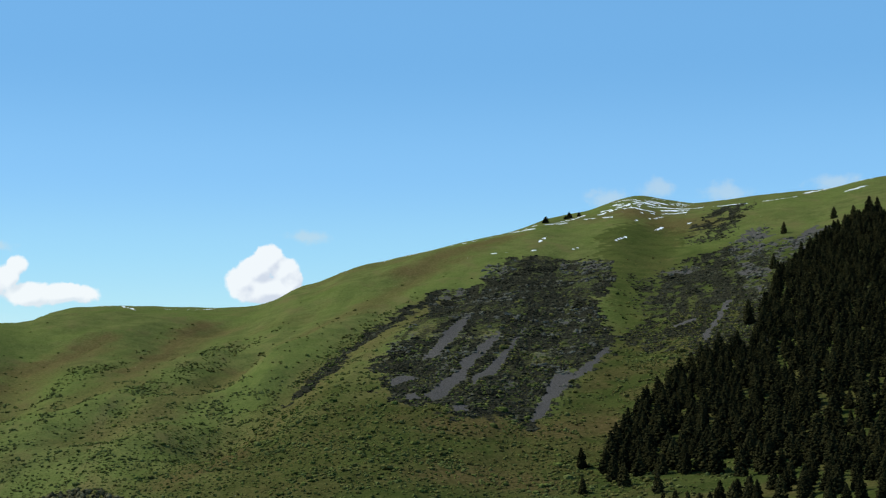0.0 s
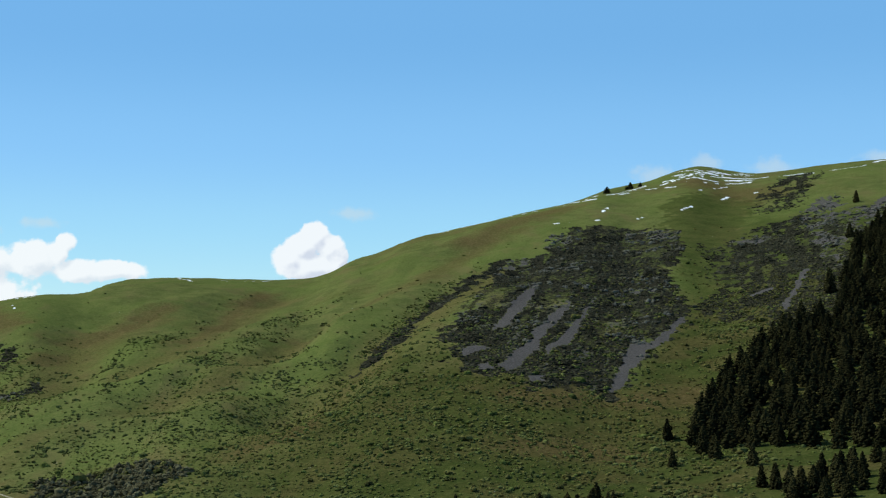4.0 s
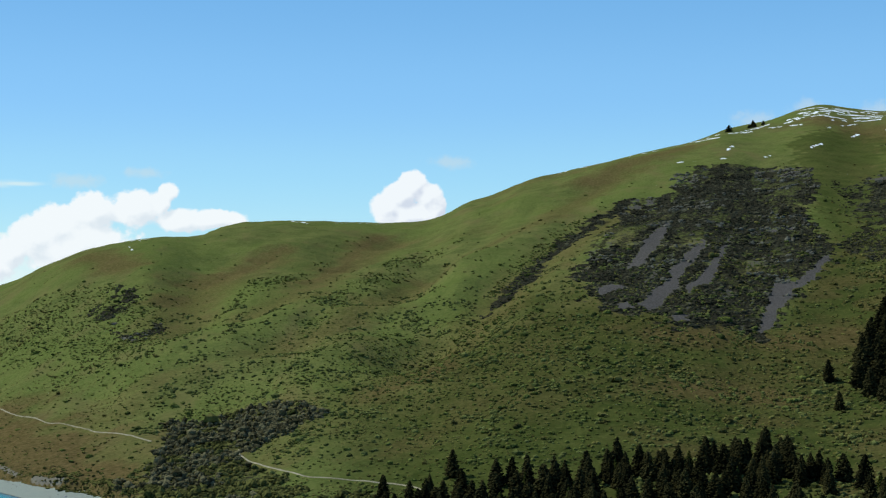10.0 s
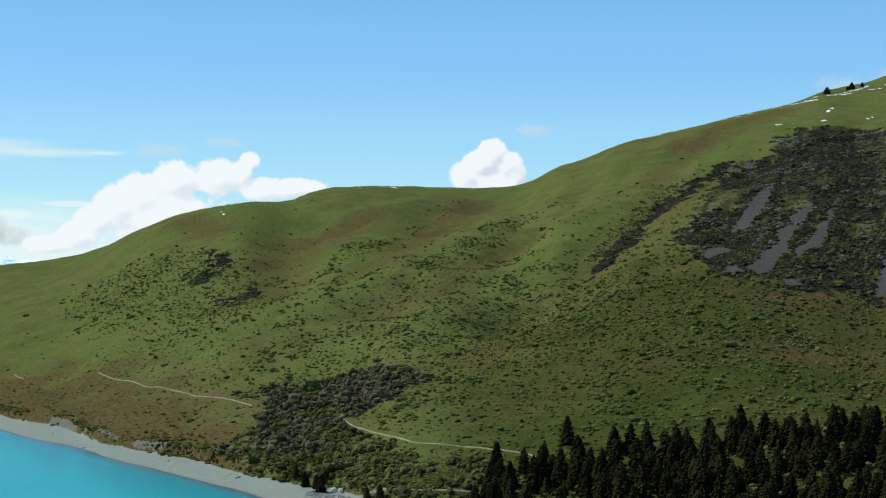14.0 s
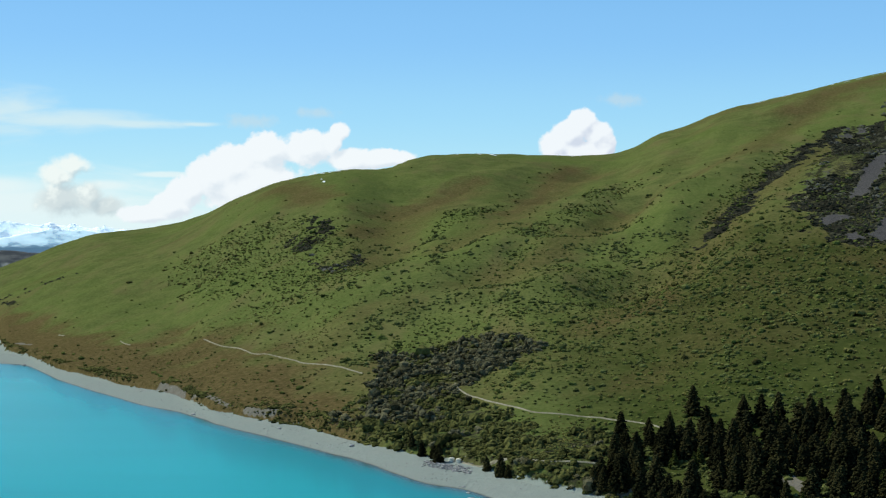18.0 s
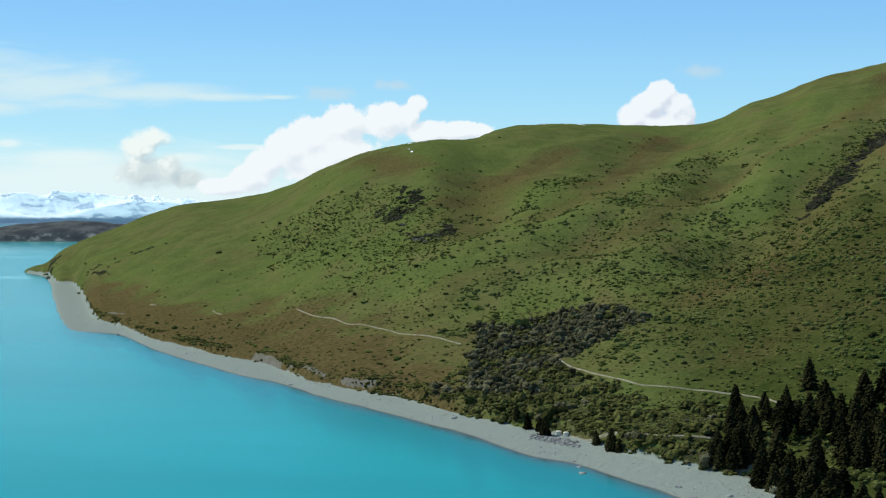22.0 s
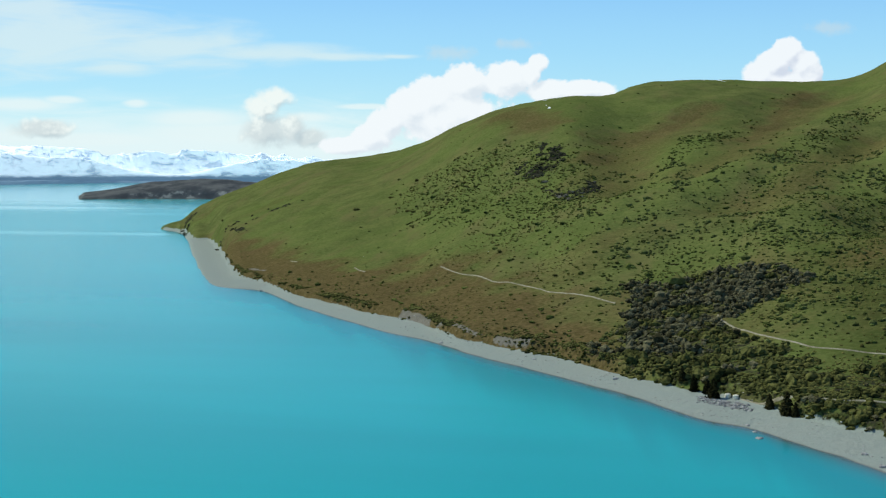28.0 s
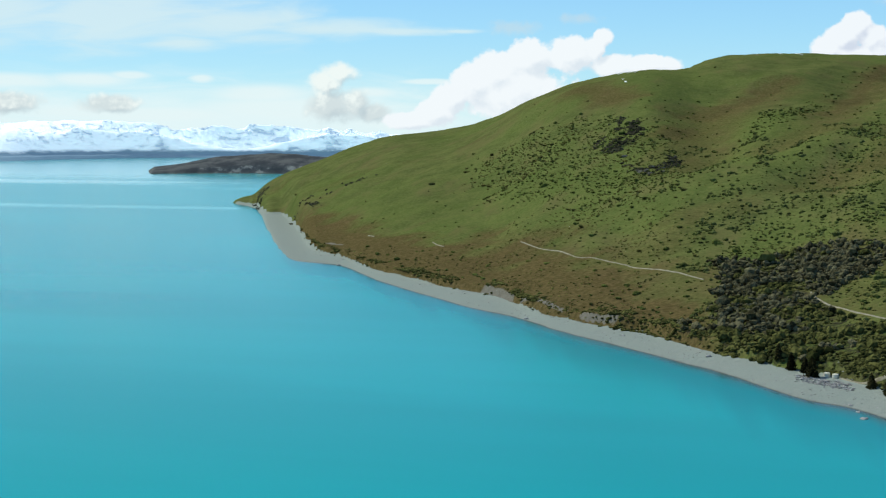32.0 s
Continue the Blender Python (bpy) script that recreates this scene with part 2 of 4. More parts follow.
def water_material(shallow=False):
    m, g, bsdf, where = material("lake_shallows" if shallow else "lake_water", 0.2, shine=0.42)
    patches = g.noise(g.scaled(where, (0.0016, 0.006, 1)), 1.0, 4.0, 0.5)
    c = g.mix(g.ramp(patches, 0.35, 0.65), (0.002, 0.295, 0.29), (0.004, 0.352, 0.342))
    if shallow:
        depth = g.node("ShaderNodeAttribute", attribute_type="GEOMETRY", attribute_name="depth").outputs["Fac"]
        c = g.mix(g.ramp(depth, 0.0, 1.0, smooth=False), (0.085, 0.105, 0.085), g.mix(g.ramp(depth, 1.0, 2.0), (0.002, 0.235, 0.24), c))
    split = g.node("ShaderNodeSeparateXYZ")
    g.feed(split.inputs[0], where)
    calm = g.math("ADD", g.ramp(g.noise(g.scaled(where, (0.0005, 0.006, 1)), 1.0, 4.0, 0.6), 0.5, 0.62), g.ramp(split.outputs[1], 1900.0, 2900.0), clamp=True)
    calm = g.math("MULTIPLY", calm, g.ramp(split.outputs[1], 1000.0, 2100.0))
    # haze over the far lake, painted as a paler base colour
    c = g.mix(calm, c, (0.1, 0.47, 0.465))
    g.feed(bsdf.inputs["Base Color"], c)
    g.feed(bsdf.inputs["Roughness"], g.ramp(calm, 0.0, 1.0, 0.2, 0.13))
    g.feed(bsdf.inputs["Specular IOR Level"], g.ramp(calm, 0.0, 1.0, 0.23, 0.85))
    bsdf.inputs["IOR"].default_value = 1.33
    bumped(g, bsdf, g.noise(g.scaled(where, (0.5, 0.9, 1)), 1.0, 3.0, 0.6), 0.15, 0.1)
    return m


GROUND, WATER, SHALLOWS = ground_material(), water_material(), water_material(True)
NEEDLES = mottled("conifer_needles", (0.011, 0.0112, 0.0052), (0.046, 0.042, 0.0165), 0.12, 0.9, per_object=0.6, island=0.25)
LARCH = mottled("young_larch_needles", (0.022, 0.03, 0.007), (0.055, 0.062, 0.016), 0.35, 0.85, per_object=0.4, island=0.4)
BARK = mottled("bark", (0.035, 0.028, 0.02), (0.1, 0.08, 0.06), 2.0)
SCRUB = mottled("matagouri_scrub", (0.036, 0.032, 0.015), (0.165, 0.146, 0.078), 0.3, 0.9, bump=0.5, fine=8.0, island=0.9)
TUSSOCK = mottled("briar_bushes", (0.034, 0.043, 0.012), (0.15, 0.166, 0.042), 0.2, 0.9, bump=0.4, fine=8.0, island=0.9)
OLIVE = mottled("olive_shrub", (0.035, 0.042, 0.012), (0.15, 0.16, 0.05), 0.25, 0.9, bump=0.4, fine=8.0, island=0.8)
GORSE = mottled("dark_scrub", (0.028, 0.03, 0.0095), (0.135, 0.128, 0.039), 0.12, 0.9, bump=0.4, fine=8.0, island=0.8)
BRIAR = mottled("brown_briar", (0.045, 0.043, 0.014), (0.175, 0.16, 0.048), 0.2, 0.9, bump=0.4, fine=8.0, island=0.9)
HEATHER = mottled("heath_shrub", (0.012, 0.012, 0.008), (0.08, 0.075, 0.046), 0.035, 0.9, bump=0.4, fine=9.0, island=0.5)
STONE = mottled("shore_stone", (0.16, 0.15, 0.14), (0.42, 0.4, 0.37), 0.6, 0.9, bump=0.1, island=0.5)
# ---- the lie of the land: bearings in degrees round a point over the lake, distances in metres ----
HUB = (-45.0, 90.0)
SHORE_AZ = [-26.5, -24.9, -24.6, -24.0, -23.75, -23.58, -23.4, -23.2, -22.9, -22.3, -21.5, -20.6, -19.7, -18.65, -17.0, -15.9, -15.2, -14.7, -12.7, -10.8, -9.5, -8.1, -6.9, -5.8, -4.2, -3.3, -2.4, -0.9, 5, 12, 20, 30, 60]
SHORE_R = [1900, 1760, 1715, 1655, 1590, 1180, 1050, 995, 970, 957, 942, 874, 821, 771, 718, 692, 667, 648, 604, 566, 543, 518, 498, 489, 464, 449, 436, 420, 385, 350, 320, 290, 260]
BEACH_AZ = [-25, -24.3, -23.8, -23.55, -22.9, -22.55, -22.25, -21.9, -21.2, -20.3, -19.0, -17.8, -17.0, -16.0, -15.1, -12.5, -11.7, -9.8, -7.6, -6.9, -4.2, -1.2, 60]
BEACH_W = [6, 16, 30, 400, 500, 330, 110, 58, 40, 38, 52, 47, 50, 46, 32, 36, 45, 35, 38, 44, 41, 45, 46]
CREST_AZ = [-26.5, -25, -24.1, -23, -21.3, -20.2, -18.7, -17, -15.9, -14.7, -13.6, -11.9, -9.7, -7.9, -6.9, -5.9, -3.6, -0.8, 1.0, 1.8, 2.7, 3.6, 5, 7.2, 9.4, 11.6, 12.7, 14.4, 16.2, 17.2, 18.8, 20.9, 23.3, 25.8, 40, 60]
CREST_R = [1920, 1800, 1760, 1750, 1750, 1750, 1740, 1730, 1700, 1650, 1600, 1550, 1500, 1600, 1700, 1750, 1800, 1850, 1890, 1900, 1920, 1930, 1950, 2000, 2050, 2150, 2250, 2400, 2480, 2480, 2400, 2350, 2300, 2300, 2200, 2100]
CREST_Z = [-14, -6, 2, 26, 47, 61, 75, 81, 87, 98, 113, 130, 140, 146, 160, 168, 172, 172, 177, 186, 203, 212, 232, 251, 273, 300, 325, 355, 384, 378, 363, 366, 367, 385, 420, 430]
RISE_T = [0, 0.03, 0.08, 0.18, 0.29, 0.44, 0.57, 0.8, 1.0]
RISE_G = [0, 0.028, 0.075, 0.19, 0.315, 0.48, 0.625, 0.88, 1.0]
RISE_LOW = [0, 0.02, 0.05, 0.125, 0.25, 0.44, 0.60, 0.87, 1.0]


def hermite(xs, ys, x):
    """A smooth curve through knots that does not overshoot."""
    xs, ys = np.asarray(xs, float), np.asarray(ys, float)
    h, d = np.diff(xs), np.diff(ys) / np.diff(xs)
    m = np.r_[d[0], np.where(d[1:] * d[:-1] > 0, 2 * d[1:] * d[:-1] / np.where(d[1:] + d[:-1] == 0, 1, d[1:] + d[:-1]), 0), d[-1]]
    x = np.clip(x, xs[0], xs[-1])
    i = np.clip(np.searchsorted(xs, x) - 1, 0, len(h) - 1)
    t = (x - xs[i]) / h[i]
    return (1 + 2 * t) * (1 - t) ** 2 * ys[i] + t * (1 - t) ** 2 * h[i] * m[i] + t * t * (3 - 2 * t) * ys[i + 1] + t * t * (t - 1) * h[i] * m[i + 1]


def grain(x, y, seed=0):
    """Smooth lattice noise, -1 to 1."""
    xi, yi = np.floor(x).astype(np.int64), np.floor(y).astype(np.int64)
    u, v = x - xi, y - yi
    u, v = u * u * u * (u * (u * 6 - 15) + 10), v * v * v * (v * (v * 6 - 15) + 10)

    def rnd(a, b):
        n = (a * 374761393 + b * 668265263 + seed * 1274126177) & 0x7FFFFFFF
        n = ((n ^ (n >> 13)) * 1103515245) & 0x7FFFFFFF
        n = ((n ^ (n >> 15)) * 224682251) & 0x7FFFFFFF
        return (n ^ (n >> 14)) / 0x3FFFFFFF - 1.0

    return (rnd(xi, yi) * (1 - u) + rnd(xi + 1, yi) * u) * (1 - v) + (rnd(xi, yi + 1) * (1 - u) + rnd(xi + 1, yi + 1) * u) * v


def layers(x, y, seed=0, n=4):
    return sum(grain(x * 2.03**k, y * 2.03**k, seed + 17 * k) * 0.5**k for k in range(n)) / (2 - 2.0 ** (1 - n))


def step(a, b, x):
    t = np.clip((x - a) / (b - a), 0, 1)
    return t * t * (3 - 2 * t)


def polar(x, y):
    dx, dy = x - HUB[0], y - HUB[1]
    return np.degrees(np.arctan2(dx, dy)), np.hypot(dx, dy)


def place(az, r):
    return HUB[0] + np.sin(np.radians(az)) * r, HUB[1] + np.cos(np.radians(az)) * r


# spurs and hollows that run down the slope: a line of (bearing, distance), half width, height
FOLDS = [
    ([(-4.24, 1334), (-5.34, 1159), (-6.43, 965), (-7.96, 881)], 33.0, 6.1),
    ([(-5.11, 1281), (-6.65, 1194), (-7.95, 1112), (-9.04, 956)], 46.2, -6.7),
    ([(-0.06, 1455), (-2.04, 1257), (-3.59, 1041), (-5.56, 974)], 37.4, -7.3),
    ([(-0.06, 1356), (-2.27, 1051), (-4.25, 921), (-6.22, 873), (-7.75, 821)], 35.2, 6.7),
    ([(1.45, 1106), (-0.09, 989), (-2.06, 887), (-4.04, 858)], 28.6, -5.5),
    ([(3.63, 1070), (1.88, 998), (-0.31, 936), (-2.07, 815)], 30.8, 4.9),
    ([(8.67, 1617), (5.4, 1441), (2.01, 1386), (-0.18, 1163)], 37.4, 5.5),
    ([(8.34, 1505), (5.46, 1251), (2.43, 1122), (-1.0, 988)], 28.6, -4.3),
    ([(7.08, 1407), (4.68, 1163), (2.18, 1024), (0.02, 954)], 33.0, 5.5),
    ([(9.21, 1307), (8.01, 1195), (6.8, 1089), (5.16, 948), (3.8, 863), (2.4, 790)], 37.4, -9.8),
    ([(8.5, 1134), (6.56, 969), (4.62, 835), (2.1, 750), (0.91, 697)], 33.0, 6.1),
    ([(-12.68, 1352), (-13.64, 1274), (-14.9, 1201)], 44.0, 4.9),
    ([(3.17, 817), (1.2, 762), (-0.77, 692)], 26.4, -3.7),
]


def land(x, y):
    """The height of the ground."""
    x, y = np.asarray(x, float), np.asarray(y, float)
    az, r = polar(x, y)
    along, up = -0.55 * x + 0.83 * y, 0.83 * x + 0.55 * y
    rs = hermite(SHORE_AZ, SHORE_R, az) + grain(along / 40, up / 200, 3) * 5 + grain(along / 11, up / 60, 4) * 1.2
    b = hermite(BEACH_AZ, BEACH_W, az)
    rc, zc = hermite(CREST_AZ, CREST_R, az), hermite(CREST_AZ, CREST_Z, az)
    d = r - rs
    t = (d - b) / (rc - rs - b)
    low = np.maximum(step(-2, -9, az), step(6, 17, az))
    g = hermite(RISE_T, RISE_G, t) * (1 - low) + hermite(RISE_T, RISE_LOW, t) * low
    foot = 3.0 * step(0, 5, d - b)
    inside = step(0.02, 0.25, t) * step(1.02, 0.8, t)
    side, fall = 0.97 * x - 0.24 * y, 0.24 * x + 0.97 * y
    ribs = layers(side / 33 + 0.7 * grain(fall / 260, side / 300, 9), fall / 420, 5, 2) + 0.3 * layers(side / 13, fall / 120, 6, 2)
    spurs = layers(side / 62 + 0.5 * grain(fall / 300, side / 300, 14), fall / 900, 13, 2)
    fold = layers(along / 240, up / 600, 8, 2)
    calm = 1 - 0.8 * step(8, 12, az)
    z = 2.2 * np.clip(d / b, -3, 1) + foot + g * (zc - 5.2)
    z = z + inside * (ribs * 2.6 * step(0.1, 0.34, t) * calm * (1 - 0.55 * step(0.5, 0.8, t)) + fold * 8.0 + spurs * 3.5 * calm * step(0.15, 0.4, t) * step(0.9, 0.6, t))
    wx, wy = x + 14 * grain(x / 90, y / 90, 31), y + 14 * grain(x / 90, y / 90, 32)
    for line, w, h in FOLDS:
        q = nearness(wx, wy, line) / w
        z = z + inside * h * np.exp(-q * q)
    z = z + step(5, 60, d - b) * layers(x / 23, y / 23, 12, 3) * 1.0
    z = z + step(-1, 8, d - b) * step(60, 10, d - b) * grain(along / 14, up / 30, 21) * 1.6
    z = z - step(-24.35, -24.8, az) * 12
    back = np.clip(t - 1, 0, 3)
    z = z - step(0, 1.2, back) * (zc + 30)
    return np.where(d < 0, np.maximum(-6.0, d * 0.06), z)


def nearness(x, y, line):
    """Distance in plan to a line of (bearing, distance) corners."""
    best = np.full(np.shape(x), 1e9)
    pts = [place(a, r) for a, r in line]
    for (ax, ay), (bx, by) in zip(pts[:-1], pts[1:]):
        vx, vy = bx - ax, by - ay
        t = np.clip(((x - ax) * vx + (y - ay) * vy) / (vx * vx + vy * vy + 1e-9), 0, 1)
        best = np.minimum(best, np.hypot(x - ax - t * vx, y - ay - t * vy))
    return best


def inside(poly, x, y):
    """Whether (bearing, distance) points lie in a polygon."""
    hit = np.zeros(np.shape(x), bool)
    for (ax, ay), (bx, by) in zip(poly, poly[1:] + poly[:1]):
        cross = (ay > y) != (by > y)
        hit ^= cross & (x < (bx - ax) * (y - ay) / ((by - ay) if by != ay else 1e-9) + ax)
    return hit


def zone(polys, x, y, ragged):
    """Patches with ragged outlines, given by their corners."""
    az, r = polar(x, y)
    az = az + np.degrees(layers(x / 11, y / 11, 151, 3) * ragged / r)
    r = r + layers(x / 13, y / 13, 152, 3) * ragged * 2.2
    hit = np.zeros(np.shape(x), bool)
    for poly in polys:
        hit |= inside(poly, az, r)
    return hit


def streaks(x, y):
    """Noise drawn out down the slope."""
    return layers((0.95 * x - 0.31 * y) / 7, (0.31 * x + 0.95 * y) / 40, 52, 4)


def heath_density(x, y):
    """How thick the dark heath stands, from 0 to 1."""
    az, r = polar(x, y)
    f, w = streaks(x, y), layers(x / 15, y / 15, 57, 3)
    main = zone(HEATH_MAIN, x, y, 16.0) * step(-0.5, -0.15, f + 0.6 * w + 0.1 - 0.25 * step(1150, 1400, r))
    main = main * ~zone(HEATH_GREEN, x, y, 12.0)
    east = zone(HEATH_EAST, x, y, 30.0) * step(-0.6, -0.1, f + 0.7 * w)
    side = zone(HEATH_LEFT, x, y, 9.0) * step(-0.35, 0.0, f + 0.5 * w)
    thin = step(-0.25, 0.35, f + 0.8 * w + 0.1) * np.clip(closeness(x, y, PATCHY), 0, 1)
    near = closeness(x, y, GULLY)
    gully = step(0.35, 0.9, near + 1.0 * w + 0.6 * f) * step(0.0, 0.5, near)
    return np.maximum(np.maximum(np.maximum(main, side), 0.85 * east), np.maximum(thin * 0.8, gully))


def closeness(x, y, rows, grow=1.0):
    best = np.zeros(np.shape(x))
    for line, w in rows:
        best = np.maximum(best, 1.3 - nearness(x, y, line) / (w * grow))
    return best


def masks(x, y):
    """What covers the ground: bare stone, heath, dry grass, track, beach, snow; also shade painted as darker grass."""
    az, r = polar(x, y)
    along, up = -0.55 * x + 0.83 * y, 0.83 * x + 0.55 * y
    rs = hermite(SHORE_AZ, SHORE_R, az) + grain(along / 40, up / 200, 3) * 5 + grain(along / 11, up / 60, 4) * 1.2
    b = hermite(BEACH_AZ, BEACH_W, az)
    d = r - rs
    edge = d - b + layers(x / 22, y / 22, 40, 2) * 2.5
    out = {"inland": np.clip(edge, -300, 300), "afloat": np.clip(d, -5, 30)}
    rough = layers(x / 30, y / 30, 41, 4)
    wob = layers(x / 16, y / 16, 51, 4)
    fray = streaks(x, y)

    def strokes(rows, soft=0.35, frayed=0.7):
        best = np.zeros_like(x)
        for line, w in rows:
            q = nearness(x, y, line) / w + wob * frayed + fray * frayed * 0.6
            best = np.maximum(best, step(1 + soft, 1 - soft, q))
        return best

    out["scree"] = zone(SCREE, x, y, 2.2) * step(-0.85, -0.6, wob + 0.4 * fray)
    out["scree"] = np.maximum(out["scree"], zone(HEATH_ROCK, x, y, 10.0) * step(0.0, 0.25, wob + 0.7 * fray) * 0.75)
    slips = zone(HEATH_MAIN, x, y, 8.0) * step(1180, 1020, r) * step(0.22, 0.4, fray + 0.35 * wob)
    out["scree"] = np.maximum(out["scree"], 0.55 * slips)
    heath = heath_density(x, y)
    out["heath"] = np.maximum(np.maximum(heath * 0.8, 0.58 * zone(HEATH_MAIN, x, y, 16.0) + (0.42 + 0.3 * wob + 0.2 * fray) * step(16.8, 18.5, az) * step(1000, 1150, r) * step(1500, 1350, r)), 0.5 * zone(THICKET, x, y, 9.0)) * (1 - out["scree"])
    line = hermite([-26, -22.3, -20.7, -18.0, -15.0, -10.8, -9.0], [1500, 1252, 1115, 958, 876, 709, 640], az)
    low = step(70, -60, r - line + 90 * rough + 45 * fray) * step(-8.6, -10.0, az) * step(-23.6, -22.6, az)
    drift = step(0.1, 0.7, layers(along / 130, up / 260, 43, 4) + 0.4 * rough + 0.2 * fray)
    east = step(8, 12, az) * step(860, 700, r - 400 * step(15, 18, az)) * step(-0.2, 0.35, 0.8 * rough + 0.5 * wob)
    # brown along the hollows: brown grass, and their shade put into the colour
    top = np.maximum(strokes(DRY, 0.9, 0.7), 0.75 * strokes([(ln, w * 0.55) for ln, w, h in FOLDS if h < -2], 0.95, 0.6) * step(1.5, 6, np.abs(az + 14)))
    out["dry"] = np.clip(np.maximum(np.maximum(1.0 * low, 0.45 * drift), np.maximum(0.5 * east, 0.8 * top)), 0, 1) * (1 - out["scree"])
    # shade over the right side put into the grass colour
    out["shade_and_olive"] = np.clip(step(0, 8, az) * step(1000, 760, r + 120 * rough - 300 * step(15, 18, az)) + 0.9 * step(-4, 1, az) * step(860, 640, r + 160 * rough), 0, 1)
    # a patch of dark olive grass beside the heath
    out["shade_and_olive"] = np.maximum(out["shade_and_olive"], 0.8 * zone([[(15.19, 1648), (17.24, 1732), (18.91, 1644), (17.78, 1357), (17.81, 1133), (16.45, 1223), (15.44, 1458)]], x, y, 20.0))
    out["shade_and_olive"] = np.maximum(out["shade_and_olive"], 0.75 * step(15.5, 17.5, az) * step(880, 980, r) * step(1600, 1450, r + 60 * rough))
    out["track"] = strokes(BARE, 0.4, 0.8)
    bands = 0.8 * layers((r - 1700) / 11 + az * 2.6, az / 0.9, 161, 3) + 0.5 * wob
    summit = step(14.9, 15.8, az) * step(19.2, 17.9, az) * step(1830, 1900, r + 25 * wob) * step(0.26, 0.42, bands)
    out["snow"] = np.maximum(summit, strokes([(ln, w * 0.7) for ln, w in SNOW], 0.5, 1.3) * step(-0.6, -0.3, wob + fray))
    return out


# strokes of ground cover along lines of (bearing, distance), with a half width in metres
SCREE = [
    [(10.78, 1166), (9.89, 1077), (9.31, 963), (9.87, 969), (10.55, 1075), (10.93, 1165)],
    [(12.16, 1080), (11.53, 1020), (10.89, 954), (11.0, 933), (10.55, 900), (9.91, 843), (10.16, 826), (10.72, 840), (10.92, 877), (11.36, 904), (11.46, 944), (11.89, 990), (12.27, 1059)],
    [(13.22, 1120), (12.79, 1033), (12.39, 967), (11.98, 918), (11.67, 906), (11.56, 871), (11.97, 900), (12.56, 914), (12.82, 976)],
    [(8.14, 899), (8.33, 874), (9.44, 896), (8.62, 908)],
    [(8.94, 843), (9.34, 853), (9.68, 833), (9.29, 829)],
    [(16.88, 1033), (16.38, 990), (15.87, 943), (15.0, 941), (14.82, 898), (14.71, 867), (14.49, 819), (14.66, 809), (15.01, 830), (15.19, 865), (15.68, 909), (16.43, 952), (16.97, 1018)],
    [(11.24, 819), (11.87, 827), (11.86, 813), (11.32, 809)],
    [(21.25, 1162), (20.89, 1051), (20.64, 1015), (20.96, 1007), (21.21, 1062), (21.55, 1163)],
    [(19.3, 1091), (20.35, 1103), (20.27, 1095), (19.31, 1074)],
    [(22.89, 923), (23.39, 1004), (23.64, 994), (23.08, 924)],
    [(24.43, 1011), (23.97, 1063), (24.26, 1064), (24.66, 1021)],
    [(23.55, 1549), (22.98, 1391), (23.46, 1433), (24.1, 1582)],
]
HEATH_MAIN = [[(7.26, 935), (8.37, 839), (10.86, 795), (12.09, 807), (14.27, 806), (14.75, 802), (15.69, 902), (16.97, 1018), (17.04, 1080), (16.02, 1185), (16.37, 1325), (16.02, 1436), (13.68, 1500), (11.5, 1484), (10.49, 1354), (9.0, 1329), (8.12, 1080)]]
HEATH_EAST = [
    [(17.79, 1292), (18.93, 1475), (20.9, 1496), (22.67, 1368), (23.7, 984), (21.99, 965), (19.86, 987), (18.04, 1053), (18.37, 1183)],
    [(19.18, 1699), (19.57, 1841), (20.8, 1829), (20.67, 1653), (19.85, 1603), (19.36, 1559)],
]
HEATH_GREEN = [
    [(10.89, 1052), (11.15, 1120), (12.21, 1134), (12.09, 1086), (11.37, 1029)],
    [(7.91, 1045), (8.19, 1228), (9.9, 1135), (9.28, 1037)],
    [(13.3, 946), (13.7, 1024), (14.64, 999), (14.35, 969)],
    [(14.59, 1272), (14.63, 1381), (15.74, 1359), (15.61, 1296)],
]
HEATH_ROCK = [
    [(10.63, 1397), (10.81, 1472), (11.82, 1459), (11.84, 1371)],
    [(8.79, 1316), (9.04, 1338), (10.25, 1357), (10.21, 1313)],
    [(14.35, 1126), (14.47, 1204), (16.2, 1188), (16.19, 1133)],
    [(13.87, 1402), (13.94, 1471), (16.01, 1436), (15.93, 1362)],
    [(20.59, 1404), (20.91, 1513), (23.38, 1512), (23.23, 1315), (21.59, 1306)],
    [(18.25, 1370), (18.26, 1405), (19.81, 1413), (19.84, 1356)],
    [(20.75, 1594), (22.04, 1617), (22.88, 1267), (22.55, 1136), (21.25, 1304)],
    [(22.86, 1504), (24.31, 1544), (25.61, 1413), (24.97, 1304), (23.42, 1321)],
]
HEATH_LEFT = [
    [(-10.76, 1174), (-10.11, 1118), (-10.01, 1073), (-10.66, 1046), (-11.4, 1048), (-12.05, 1089), (-11.73, 1118), (-11.19, 1095)],
    [(-10.97, 1034), (-10.55, 996), (-10.11, 963), (-9.25, 1007), (-8.77, 997), (-9.36, 961), (-10.11, 943), (-10.87, 982)],
]
PATCHY = [
    ([(18.07, 1333), (19.78, 1207), (21.48, 1261)], 45.0),
    ([(20.6, 1832), (19.59, 1576)], 24.0),
    ([(18.39, 1047), (21.56, 1124)], 40.0),
    ([(22.21, 977), (24.57, 1067), (26.17, 1115)], 30.0),
    ([(22.49, 1304), (23.97, 1468)], 35.0),
    ([(-21.85, 1316), (-20.02, 1337)], 15.0),
    ([(-22.55, 1309), (-21.73, 1264)], 6.0),
    ([(-24.46, 1448), (-23.39, 1688)], 8.0),
]
